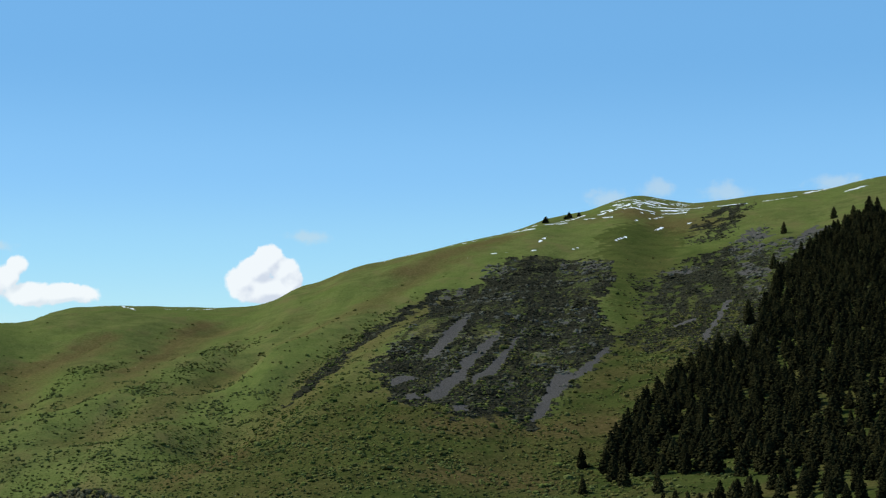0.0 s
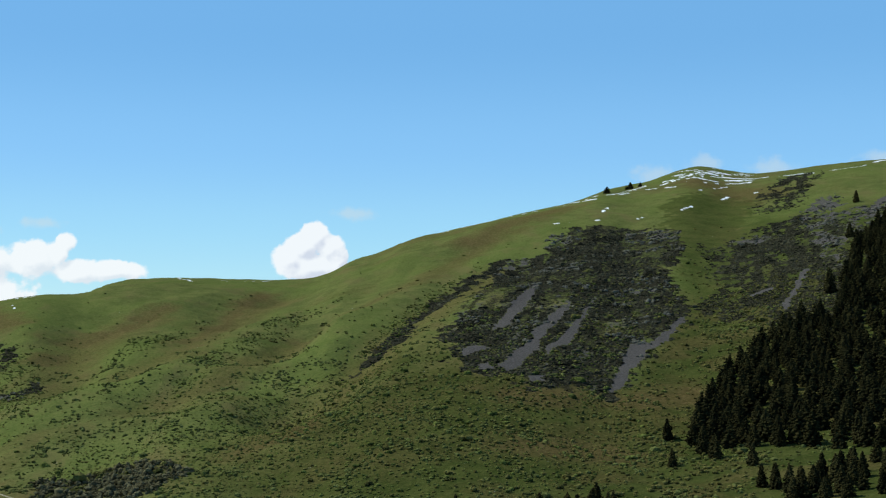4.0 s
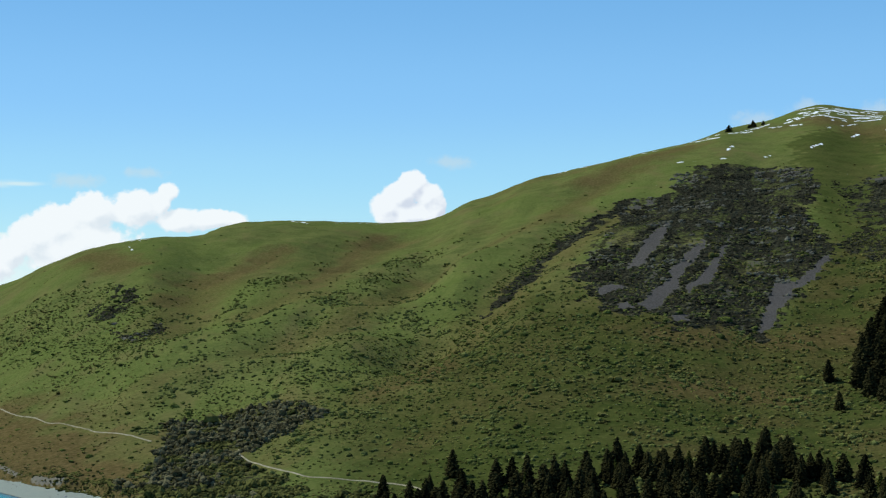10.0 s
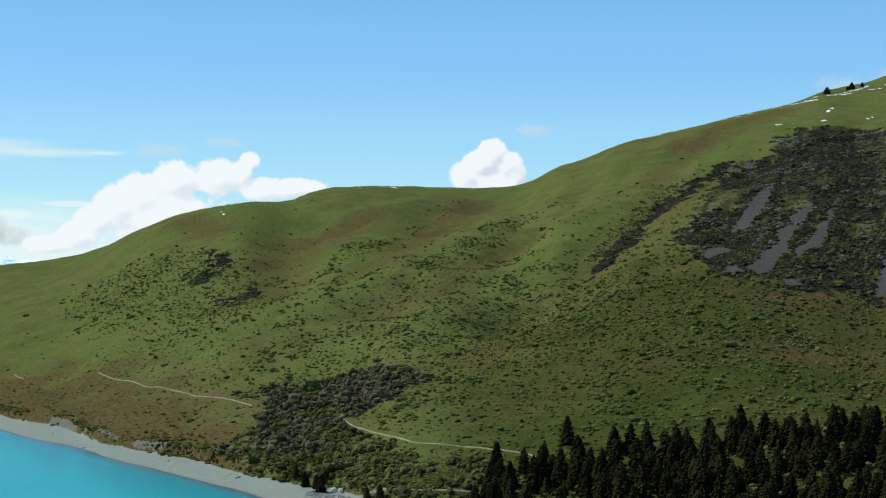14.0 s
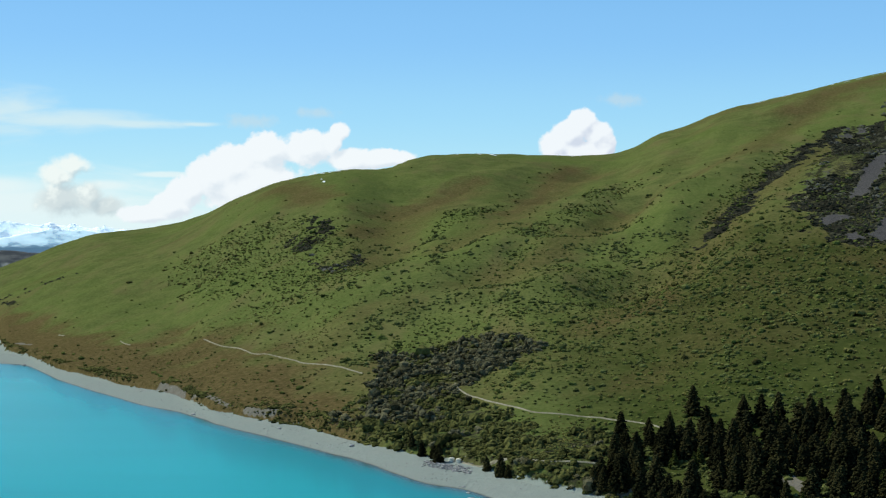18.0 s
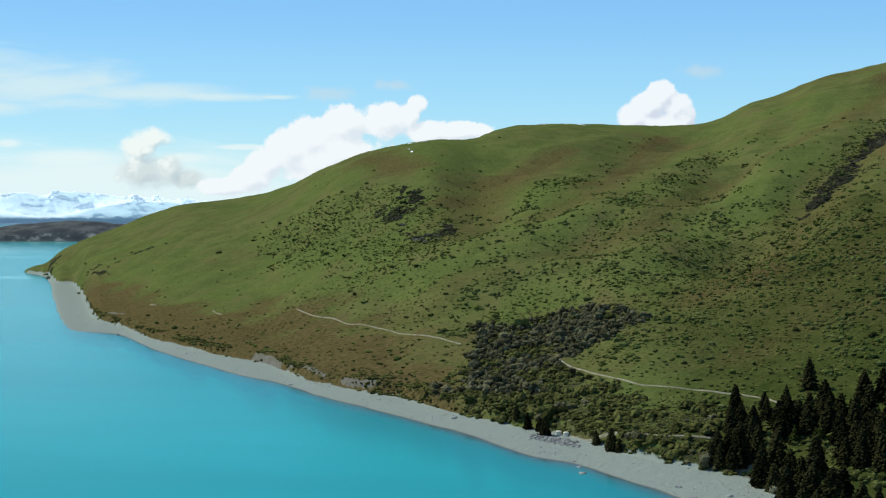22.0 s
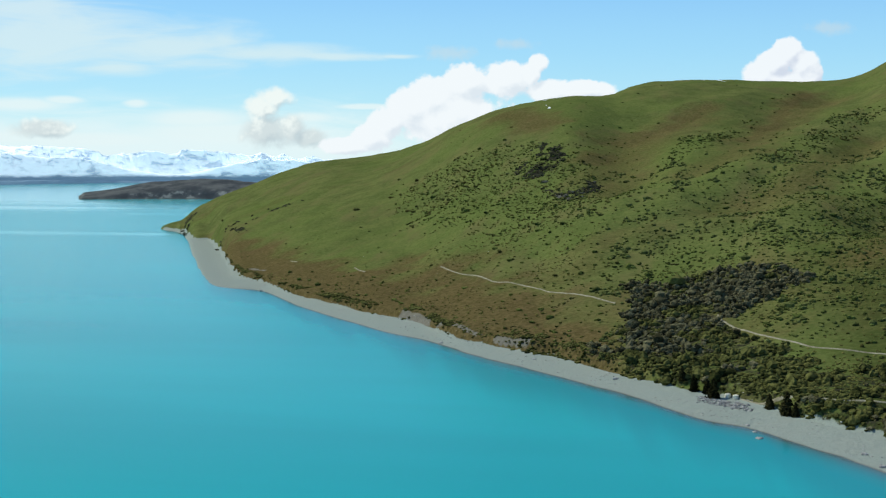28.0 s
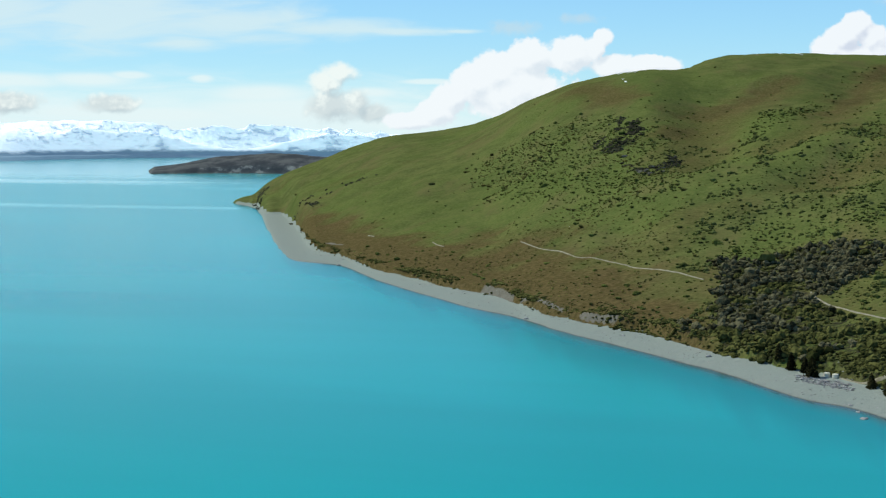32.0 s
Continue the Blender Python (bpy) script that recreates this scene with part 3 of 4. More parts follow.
GULLY = [([(9.16, 1339), (7.91, 1253), (6.79, 1137), (5.15, 981), (3.79, 896)], 10.0)]
GULLIES = [
    ([(-5.06, 1067), (-2.09, 1388), (0.05, 1627)], 9.0),
    ([(-2.13, 992), (0.16, 1129), (2.58, 1317)], 9.0),
    ([(-0.44, 766), (1.92, 847), (3.22, 879)], 12.0),
    ([(-6.39, 1020), (-5.23, 1157)], 8.0),
    ([(-2.52, 993), (-0.34, 1141), (1.18, 1304)], 8.0),
    ([(-4.26, 870), (-2.09, 936)], 9.0),
    ([(4.18, 939), (5.4, 1045), (6.6, 1194), (8.25, 1358)], 9.0),
]
THICKET = [[(-8.29, 717), (-7.01, 715), (-5.53, 708), (-4.36, 699), (-2.61, 691), (-2.55, 663), (-3.75, 654), (-4.98, 641), (-5.79, 642), (-5.11, 601), (-4.03, 576), (-3.0, 545), (-1.09, 521), (-0.39, 493), (-1.37, 473), (-3.29, 489), (-4.9, 514), (-6.83, 543), (-8.24, 561), (-10.2, 597), (-9.1, 611), (-8.8, 662)], [(-6.8, 545), (-4.9, 514), (-3.3, 486), (-1.37, 468), (0.3, 452), (0.8, 470), (-0.4, 493), (-3.0, 505), (-5.5, 530)], [(-4.88, 565), (-3.16, 540), (-1.21, 528), (0.0, 512), (-0.37, 469), (-1.88, 481), (-3.97, 503), (-5.27, 525)], [(-9.45, 586), (-6.84, 556), (-6.64, 541), (-7.86, 551), (-9.12, 572)]]
DRY = [
    ([(-7.8, 1182), (-6.41, 1226)], 24.0),
    ([(-6.41, 1226), (-4.62, 1322)], 15.0),
    ([(-9.17, 1076), (-8.26, 1124)], 16.0),
    ([(-3.45, 1110), (-0.83, 1491)], 11.0),
    ([(-11.97, 1346), (-10.51, 1242)], 20.0),
    ([(-0.2, 698), (1.9, 712), (2.59, 818)], 10.0),
    ([(10.89, 777), (17.37, 812)], 26.0),
    ([(12.35, 672), (14.54, 676)], 24.0),
    ([(16.36, 1845), (18.92, 1686)], 40.0),
    ([(8.0, 1497), (11.0, 1700)], 25.0),
]
BARE = [
    ([(-16.69, 764), (-15.78, 730)], 1.5),
    ([(-15.49, 718), (-14.2, 676)], 1.3),
    ([(-13.61, 661), (-12.41, 641)], 1.0),
    ([(-21.73, 1034), (-21.26, 1015)], 1.5),
    ([(0.5, 461), (1.15, 449)], 3.5),
    ([(6.12, 458), (6.82, 444)], 2.5),
]
SNOW = [
    ([(14.84, 1866), (15.49, 1892), (16.12, 1942)], 6.0),
    ([(16.16, 1898), (16.63, 1881), (17.09, 1871), (18.44, 1859)], 6.0),
    ([(16.34, 1951), (16.91, 1943), (17.46, 1954), (18.94, 1912)], 6.0),
    ([(14.39, 1855), (15.58, 1799)], 4.0),
    ([(16.67, 1839), (17.88, 1863)], 4.0),
    ([(15.02, 1910), (15.95, 1887)], 4.0),
    ([(6.28, 1688), (8.04, 1783), (10.38, 1744), (11.7, 1806), (13.08, 1794), (14.34, 1914)], 3.0),
    ([(11.46, 1816), (12.45, 1745)], 3.5),
    ([(13.1, 1775), (13.75, 1814)], 3.0),
    ([(14.24, 1546), (14.5, 1559)], 2.5),
    ([(15.75, 1565), (16.38, 1598)], 2.5),
    ([(17.48, 1678), (17.74, 1719)], 3.0),
    ([(12.8, 1594), (13.03, 1631)], 2.5),
    ([(10.95, 1543), (12.82, 1529)], 2.0),
    ([(16.56, 1736), (17.59, 1822)], 2.5),
    ([(18.59, 1721), (18.93, 1718)], 2.5),
    ([(19.52, 1889), (20.9, 1836), (21.55, 1838), (22.87, 1821)], 4.0),
    ([(23.02, 1885), (23.94, 2034), (24.93, 1989), (25.4, 1983)], 5.0),
    ([(24.71, 1804), (25.48, 1820)], 5.0),
    ([(22.21, 1654), (22.64, 1654)], 2.5),
    ([(-10.33, 1493), (-9.8, 1481)], 5.0),
    ([(-10.31, 1344), (-10.3, 1320)], 2.2),
    ([(-5.16, 1762), (-4.3, 1783), (-3.66, 1569)], 2.5),
    ([(-2.66, 1652), (-1.6, 1651), (-0.67, 1834)], 2.5),
]


def mesh_from(name, verts, faces, mat, smooth=True):
    me = bpy.data.meshes.new(name)
    nf, k = faces.shape
    me.vertices.add(len(verts))
    me.vertices.foreach_set("co", np.ascontiguousarray(verts, np.float32).ravel())
    me.loops.add(nf * k)
    me.loops.foreach_set("vertex_index", np.ascontiguousarray(faces, np.int32).ravel())
    me.polygons.add(nf)
    me.polygons.foreach_set("loop_start", np.arange(0, nf * k, k, dtype=np.int32))
    me.polygons.foreach_set("use_smooth", np.full(nf, smooth))
    me.materials.append(mat)
    me.update(calc_edges=True)
    return me


def sheet(rows, cols, wrap=False):
    """Quads of a grid of rows x cols points."""
    i, j = np.meshgrid(np.arange(rows - 1), np.arange(cols if wrap else cols - 1), indexing="ij")
    n = (j + 1) % cols
    return np.stack([i * cols + j, i * cols + n, (i + 1) * cols + n, (i + 1) * cols + j], -1).reshape(-1, 4)


azs = np.r_[np.arange(-26.5, 27.0, 0.09), np.arange(27.0, 50.0, 0.5)]
rad = 235 * 1.0042 ** np.arange(0, 590)
rad = rad[rad < 2750]
RR, AA = np.meshgrid(rad, azs, indexing="ij")
GX, GY = place(AA, RR)
GZ = land(GX, GY)
quads = sheet(len(rad), len(azs))[:, ::-1]
quads = quads[GZ.ravel()[quads].max(1) > -2.5]
me = mesh_from("hillside", np.stack([GX, GY, GZ], -1).reshape(-1, 3), quads, GROUND)
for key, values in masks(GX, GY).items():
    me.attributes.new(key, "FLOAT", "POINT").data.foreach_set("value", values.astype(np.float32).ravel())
hill = tagged(new("ground_hillside", me), "green grassy hillside above a grey shingle beach", "hillside", kind="structure")

ang = np.radians(np.arange(0, 360, 2.5))
rings = np.r_[0.5, 40 * 1.25 ** np.arange(0, 22)]
rings = np.r_[rings[rings < 4700], 4880]
WX, WY = rings[:, None] * np.sin(ang)[None], rings[:, None] * np.cos(ang)[None]
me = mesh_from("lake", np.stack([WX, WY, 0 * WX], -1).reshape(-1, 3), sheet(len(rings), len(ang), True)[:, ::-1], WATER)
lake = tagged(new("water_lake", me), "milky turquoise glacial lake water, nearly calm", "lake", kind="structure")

# the dim shallows along the beach
saz = np.arange(-24.4, 12, 0.04)
sx0, sy0 = place(saz, hermite(SHORE_AZ, SHORE_R, saz))
edge_r = hermite(SHORE_AZ, SHORE_R, saz) + grain((-0.55 * sx0 + 0.83 * sy0) / 40, (0.83 * sx0 + 0.55 * sy0) / 200, 3) * 5
reach = np.array([-3.0, 1.0, 4.0, 8.0, 14.0, 24.0, 55.0, 110.0])
sr = edge_r[None] - reach[:, None] * (1 + 0.35 * layers(saz / 1.2, saz * 0, 130, 3))[None]
sx, sy = place(np.broadcast_to(saz, sr.shape), sr)
me = mesh_from("shallows", np.stack([sx, sy, np.full_like(sx, 0.02)], -1).reshape(-1, 3), sheet(len(reach), len(saz)), SHALLOWS)
me.attributes.new("depth", "FLOAT", "POINT").data.foreach_set("value", np.repeat(np.array([0.0, 0.12, 0.35, 0.62, 0.85, 1.0, 1.4, 2.0], np.float32), len(saz)))
tagged(new("water_shallows", me), "darker clear shallow water along the shingle", "shallow water", kind="structure")

# ---- far shore, mountains and island ----
def mountain_material():
    m, g, bsdf, where = material("hazy_glowing_range", 0.9)
    z = g.node("ShaderNodeSeparateXYZ")
    g.feed(z.inputs[0], where)
    normal = g.node("ShaderNodeSeparateXYZ")
    g.feed(normal.inputs[0], g.node("ShaderNodeNewGeometry").outputs["Normal"])
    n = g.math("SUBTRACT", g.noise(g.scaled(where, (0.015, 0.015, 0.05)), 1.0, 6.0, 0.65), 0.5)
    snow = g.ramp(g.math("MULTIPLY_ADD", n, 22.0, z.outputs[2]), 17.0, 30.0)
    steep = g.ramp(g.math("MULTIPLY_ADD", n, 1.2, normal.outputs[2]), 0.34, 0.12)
    # shore scrub tinted blue-grey, with distance haze put into its colour
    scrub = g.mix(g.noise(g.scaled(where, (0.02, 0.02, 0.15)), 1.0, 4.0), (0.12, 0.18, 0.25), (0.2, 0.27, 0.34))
    # blue-grey streaks: bare rock, and shadow on the snow painted in
    rock_and_shade = g.ramp(g.noise(g.scaled(where, (0.028, 0.028, 0.07)), 1.0, 6.0, 0.7, warp=0.8), 0.52, 0.6)
    rock_and_shade = g.math("MULTIPLY", rock_and_shade, g.ramp(z.outputs[2], 30.0, 70.0, 0.3, 0.95))
    white = g.mix(g.math("MAXIMUM", g.math("MULTIPLY", steep, 0.75), g.math("MULTIPLY", rock_and_shade, 0.75)), (0.9, 0.92, 0.94), (0.27, 0.35, 0.46))
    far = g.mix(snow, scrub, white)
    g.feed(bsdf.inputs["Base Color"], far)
    # the range glows, standing in for sunlight and haze on the snow
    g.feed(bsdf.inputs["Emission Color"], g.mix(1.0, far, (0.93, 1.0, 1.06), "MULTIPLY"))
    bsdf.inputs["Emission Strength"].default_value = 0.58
    return m


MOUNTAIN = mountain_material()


def crags(x, y, seed, n=5):
    """Sharp-crested noise, 0 to 1."""
    return sum((1 - np.abs(grain(x * 2.1**k, y * 2.1**k, seed + 13 * k))) ** 2 * 0.5**k for k in range(n)) / (2 - 2.0 ** (1 - n))


maz = np.r_[np.arange(-180, -40, 1.0), np.arange(-40, -12, 0.04), np.arange(-12, 180, 1.0)]
FAR_AZ = [-180, -60, -33, -29.5, -27.5, -26, -20, -10, 60, 180]
FAR_R = [4300, 4300, 4240, 4560, 4700, 4780, 4790, 4790, 4500, 4300]
far_r = hermite(FAR_AZ, FAR_R, maz)
seam = step(180, 120, np.abs(maz))
shelf_z = 11 * hermite([-180, -60, -28.5, -26.5, -25.0, -21, -10, 180], [1, 1, 1.0, 0.75, 0.45, 0.3, 0.25, 1], maz)
peaks = hermite([-180, -60, -33, -30.5, -28.2, -27.4, -26.6, -26.1, -25.4, -24.4, -23.9, -23.0, -22.0, -21.0, -20, -18, -15, 0, 180], [95, 95, 108, 112, 116, 112, 104, 88, 98, 106, 96, 104, 102, 96, 92, 84, 80, 80, 95], maz)
knees = hermite([-180, -60, -33, -29, -27.5, -26.2, -25.0, -24.0, -23.2, -21.8, -20.6, -19.4, -18.6, -17.0, 0, 180], [70, 70, 84, 88, 84, 62, 42, 30, 34, 58, 80, 84, 70, 60, 60, 70], maz)
rough_az = hermite([-180, -40, -29, -27, -25.8, 0, 180], [0.6, 0.45, 0.4, 0.6, 1, 1, 0.6], maz)
rows = []
for s in np.r_[0.0, 0.01, np.linspace(0.03, 1.0, 70), 1.03]:
    rr = far_r + s * (4885 - far_r)
    px, py = maz / 1.3 + 0.5 * s, maz * 0 + s * 2.6
    back = step(0.45, 0.97, s) * (peaks + seam * rough_az * 26 * (crags(maz / 1.0, maz * 0 + 4, 61) - 0.62))
    cut = crags(px, py, 63)
    back = back * (1 + seam * rough_az * 0.75 * (cut - 0.7) * step(1.05, 0.75, s))
    front = knees * np.exp(-(((s - 0.42) / 0.2) ** 2)) * (1 + seam * 0.35 * (crags(maz / 2.2, maz * 0 + s * 1.5, 71, 4) - 0.65))
    zz = np.maximum(shelf_z * step(0.0, 0.08, s), np.maximum(back, front * step(0.05, 0.3, s))) * (1.0 if s <= 1 else 0.8)
    zz = zz + 1.5 * seam * layers(maz / 0.4, maz * 0 + s * 14, 67, 3) * step(0.02, 0.1, s)
    if s == 0.0:
        zz = np.full_like(maz, -3.0)
    rows.append(np.stack([np.sin(np.radians(maz)) * rr, np.cos(np.radians(maz)) * rr, zz], -1))
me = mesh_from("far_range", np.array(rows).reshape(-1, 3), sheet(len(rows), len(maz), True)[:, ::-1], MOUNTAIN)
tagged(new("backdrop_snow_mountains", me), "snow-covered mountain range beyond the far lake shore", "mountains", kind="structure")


def island_material():
    m, g, bsdf, where = material("island_scrub", 0.92)
    n = g.noise(where, 0.03, 5.0, 0.6)
    # scrub tone greyed and lifted, haze included in the base colour
    scrub = g.mix(g.ramp(n, 0.35, 0.65), (0.06, 0.063, 0.066), (0.125, 0.125, 0.118))
    zed = g.node("ShaderNodeSeparateXYZ")
    g.feed(zed.inputs[0], where)
    normal = g.node("ShaderNodeSeparateXYZ")
    g.feed(normal.inputs[0], g.node("ShaderNodeNewGeometry").outputs["True Normal"])
    bare = g.math("MULTIPLY", g.ramp(g.noise(where, 0.03, 4.0, 0.6), 0.52, 0.6), g.ramp(normal.outputs[2], 0.93, 0.8))
    g.feed(bsdf.inputs["Base Color"], g.mix(bare, scrub, (0.28, 0.27, 0.24)))
    return m


def build_island():
    """A long low island: steep bluff on the near side, a rounded back, lower to the east."""
    u, v = np.meshgrid(np.linspace(0, 1, 150), np.linspace(0, 1, 44), indexing="ij")
    ridge = hermite([0, 0.015, 0.06, 0.2, 0.32, 0.42, 0.6, 0.8, 0.97, 1.0], [0, 10, 13, 29, 37, 34, 28, 27, 14, 0], u)
    front = hermite([0, 0.05, 0.09, 0.2, 0.45, 0.75, 1.0], [-2 / 30, 0.05, 0.42, 0.72, 1.0, 0.7, -0.05], v)
    az = -27.25 + 13.5 * u
    r = 2900 + 330 * (v - 0.02) + 40 * np.sin(u * 7) * (1 - v) - 90 * u
    x, y = place(az, r)
    z = ridge * front + layers(x / 40, y / 40, 71, 4) * 3.0 * step(0.03, 0.2, v) * step(0, 0.05, u)
    z = np.where(v < 0.03, -1.5, z)
    me = mesh_from("island", np.stack([x, y, z], -1).reshape(-1, 3), sheet(150, 44), island_material())
    return tagged(new("ground_island", me), "low dark scrubby island with pale eroded bluffs", "island", kind="structure")


build_island()

# ---- walking tracks draped over the slope ----
DUST = mottled("track_gravel", (0.2, 0.175, 0.115), (0.36, 0.32, 0.23), 0.3, 0.95)
TRACKS = [
    ([(-15.05, 876), (-14.21, 838), (-13.55, 815), (-12.86, 789), (-12.23, 768), (-10.87, 727), (-9.1, 687)], 2.1),
    ([(-5.8, 643), (-5.74, 636), (-5.44, 624), (-4.54, 600), (-2.71, 566), (-0.81, 552), (0.96, 540), (1.9, 524)], 2.1),
    ([(-18.08, 948), (-17.64, 918)], 2.4),
    ([(-6.1, 533), (-5.44, 524), (-4.42, 511), (-2.55, 495), (-0.63, 491)], 1.8),
    ([(-20.28, 1032), (-20.02, 1022)], 2.4),
]


def build_track(line, width):
    pts = np.array([place(a, r) for a, r in line])
    run = np.r_[0, np.cumsum(np.hypot(*np.diff(pts, axis=0).T))]
    s = np.arange(0, run[-1], 1.5)
    x, y = hermite(run, pts[:, 0], s), hermite(run, pts[:, 1], s)
    x, y = x + grain(s / 22, s * 0, 80) * 0.9, y + grain(s / 22, s * 0 + 5, 80) * 0.9
    dx, dy = np.gradient(x), np.gradient(y)
    n = np.hypot(dx, dy)
    cols = []
    for k in (-1.5, -1, -0.4, 0.4, 1, 1.5):
        w = width * 0.12 * k * (1 + 0.35 * grain(s / 9, s * 0 + k, 82))
        px, py = x - dy / n * w, y + dx / n * w
        cols.append(np.stack([px, py, land(px, py) + (0.32 if abs(k) < 1.2 else -0.5)], -1))
    me = mesh_from("track", np.array(cols).reshape(-1, 3), sheet(6, len(s)), DUST)
    return tagged(new("trim_walking_track", me), "narrow pale gravel walking track across the grass", "track", kind="structure")


for line, width in TRACKS:
    build_track(line, width)


# ---- conifers ----
def part(name, mesh, parent, label=""):
    ob = new(name, mesh)
    ob.parent = parent
    if label:
        ob["label"] = label
    return ob


def crown_mesh(seed, full=1.0, whorls=20, spread=0.3, mat=None, spin=9):
    """A conifer crown of height 1: whorls of drooping boughs, each a row of clumps of needles, thinner and uneven towards the tip."""
    rng = np.random.default_rng(seed)
    verts, faces = [], []
    lean = rng.normal(0, 0.015, 2)
    lop = rng.uniform(0, 6.28)
    for k in range(whorls):
        z0 = 0.04 + 0.93 * (k / (whorls - 1)) ** 0.95
        reach = spread * ((1 - z0) ** full + 0.03) * rng.uniform(0.8, 1.15) * (1 if k > 1 else 0.8)
        count = max(4, int(spin * (0.5 + 0.75 * (1 - z0))))
        for a in rng.uniform(0, 6.28) + np.arange(count) * 6.28 / count + rng.normal(0, 0.3, count):
            long = reach * rng.uniform(0.65, 1.12) * (1 + 0.14 * np.cos(a - lop))
            for q in (0.36, 0.66, 0.95):
                size = 0.026 + 0.052 * (1 - z0) * (1.25 - 0.5 * q)
                c = np.array([np.cos(a) * long * q + lean[0] * z0, np.sin(a) * long * q + lean[1] * z0, z0 - 0.22 * long * q * q + rng.normal(0, 0.018)])
                out, side = np.array([np.cos(a), np.sin(a), -0.2]), np.array([-np.sin(a), np.cos(a), 0])
                base = len(verts)
                j = rng.uniform(0.7, 1.35, 5)
                verts += [c + out * size * 1.05 * j[0], c + side * size * 1.1 * j[1] - out * size * 0.5, c - side * size * 1.1 * j[2] - out * size * 0.5, c + np.array([0, 0, size * 1.15 * j[3]]) + out * size * 0.2, c - np.array([0, 0, size * 0.6 * j[4]])]
                faces += [(base, base + 1, base + 3), (base + 1, base + 2, base + 3), (base + 2, base, base + 3), (base + 1, base, base + 4), (base, base + 2, base + 4), (base + 2, base + 1, base + 4)]
    base = len(verts)
    verts += [np.array([lean[0], lean[1], 1.02]), *(np.array([0.025 * np.cos(t) + lean[0], 0.025 * np.sin(t) + lean[1], 0.92]) for t in (0, 2.1, 4.2))]
    faces += [(base, base + 1, base + 2), (base, base + 2, base + 3), (base, base + 3, base + 1)]
    return mesh_from("crown", np.array(verts), np.array(faces), mat or NEEDLES)


def trunk_mesh(seed):
    rng = np.random.default_rng(seed)
    levels, ring = [(-0.06, 0.026), (0.02, 0.02), (0.3, 0.015), (0.65, 0.009), (0.97, 0.003)], 7
    t = np.arange(ring) * 2 * np.pi / ring
    v = [np.stack([np.cos(t) * r * (1 + 0.1 * rng.normal(size=ring)), np.sin(t) * r, np.full(ring, z)], -1) for z, r in levels]
    return mesh_from("trunk", np.array(v).reshape(-1, 3), sheet(len(levels), ring, True)[:, ::-1], BARK)


CROWNS = [crown_mesh(11, 0.62, 22, 0.25), crown_mesh(12, 0.55, 21, 0.27), crown_mesh(13, 0.75, 22, 0.25), crown_mesh(14, 0.5, 20, 0.28), crown_mesh(15, 0.68, 22, 0.27), crown_mesh(16, 0.45, 20, 0.29)]
LARCHES = [crown_mesh(21, 0.85, 15, 0.25, LARCH), crown_mesh(22, 0.7, 15, 0.3, LARCH)]
TRUNKS = [trunk_mesh(5), trunk_mesh(6)]


def conifer(x, y, tall, kind, label, group, rng, larch=False, wide=1.0):
    """One tree with its trunk and crown, rooted on the slope."""
    z = float(land(x, y))
    m = pose(x, y, z - 0.1, 0, 0, rng.uniform(0, 360)) @ Matrix.Diagonal((tall * wide * rng.uniform(1.05, 1.4), tall * wide * rng.uniform(1.05, 1.4), tall, 1))
    root = new("conifer_tree" if not larch else "larch_tree")
    part("trunk", TRUNKS[kind % 2], root)
    part("crown", (LARCHES[kind % 2] if larch else CROWNS[kind]), root)
    root.matrix_world = m
    return tagged(root, label, "tree", group)


WOOD = [(18.22, 699), (18.56, 814), (20.17, 916), (21.37, 961), (22.87, 984), (23.1, 1109), (23.11, 1263), (24.2, 1362), (25.25, 1492), (27.54, 1471), (31.94, 1432), (32.02, 638), (26.34, 669), (21.6, 678)]
GROVE = [(-0.64, 471), (-0.12, 496), (1.18, 512), (3.42, 514), (6.4, 513), (9.5, 526), (11.4, 524), (13.0, 540), (14.6, 552), (16.2, 545), (18.3, 515), (21.0, 500), (22.0, 440), (14.0, 410), (8.0, 385), (3.0, 392), (1.0, 440), (0.14, 463)]
GLADES = [
    ([(6.08, 450), (6.81, 442)], 7.0),
    ([(2.19, 466), (2.76, 460)], 7.0),
    ([(4.29, 488), (4.48, 484)], 3.0),
    ([(25.08, 868), (25.38, 876)], 9.0),
    ([(21.72, 661), (26.47, 653), (27.43, 649)], 7.0),
    ([(28.09, 729), (29.35, 738)], 12.0),
    ([(11.5, 470), (14.0, 478)], 9.0),
    ([(16.0, 500), (20.0, 470)], 11.0),
    ([(8.6, 505), (9.2, 500)], 4.0),
]
LONE = [  # bearing, distance, height
    (3.01, 540, 10.4), (0.26, 516, 10.3), (2.13, 524, 6.5), (1.3, 521, 6.0), (4.74, 520, 10.4), (5.43, 520, 10.4), (6.01, 517, 11.5), (7.14, 506, 10.7), (3.41, 516, 9.5), (1.77, 485, 9.6),
    (17.27, 712, 11.0), (17.77, 652, 8.5), (21.04, 644, 10.0), (19.39, 667, 11.0), (21.92, 683, 10.0), (23.17, 570, 9.5), (18.83, 681, 13.0), (18.45, 700, 11.0),
    (15.22, 568, 9.8), (14.07, 555, 8.0), (12.99, 549, 9.0), (11.41, 524, 10.1), (9.6, 530, 12.2), (18.33, 520, 9.6), (17.15, 519, 9.0),
]
HIGH = [(22.52, 1047, 18.5), (22.73, 1535, 12.8), (22.8, 1284, 13.0), (25.85, 1358, 19.0), (26.04, 1506, 24.0), (24.54, 1594, 13.3), (25.44, 1506, 17.4), (26.4, 1511, 21.0), (12.8, 1826, 8.5), (13.72, 1881, 9.0), (14.08, 1902, 6.0), (13.57, 1872, 5.0)]
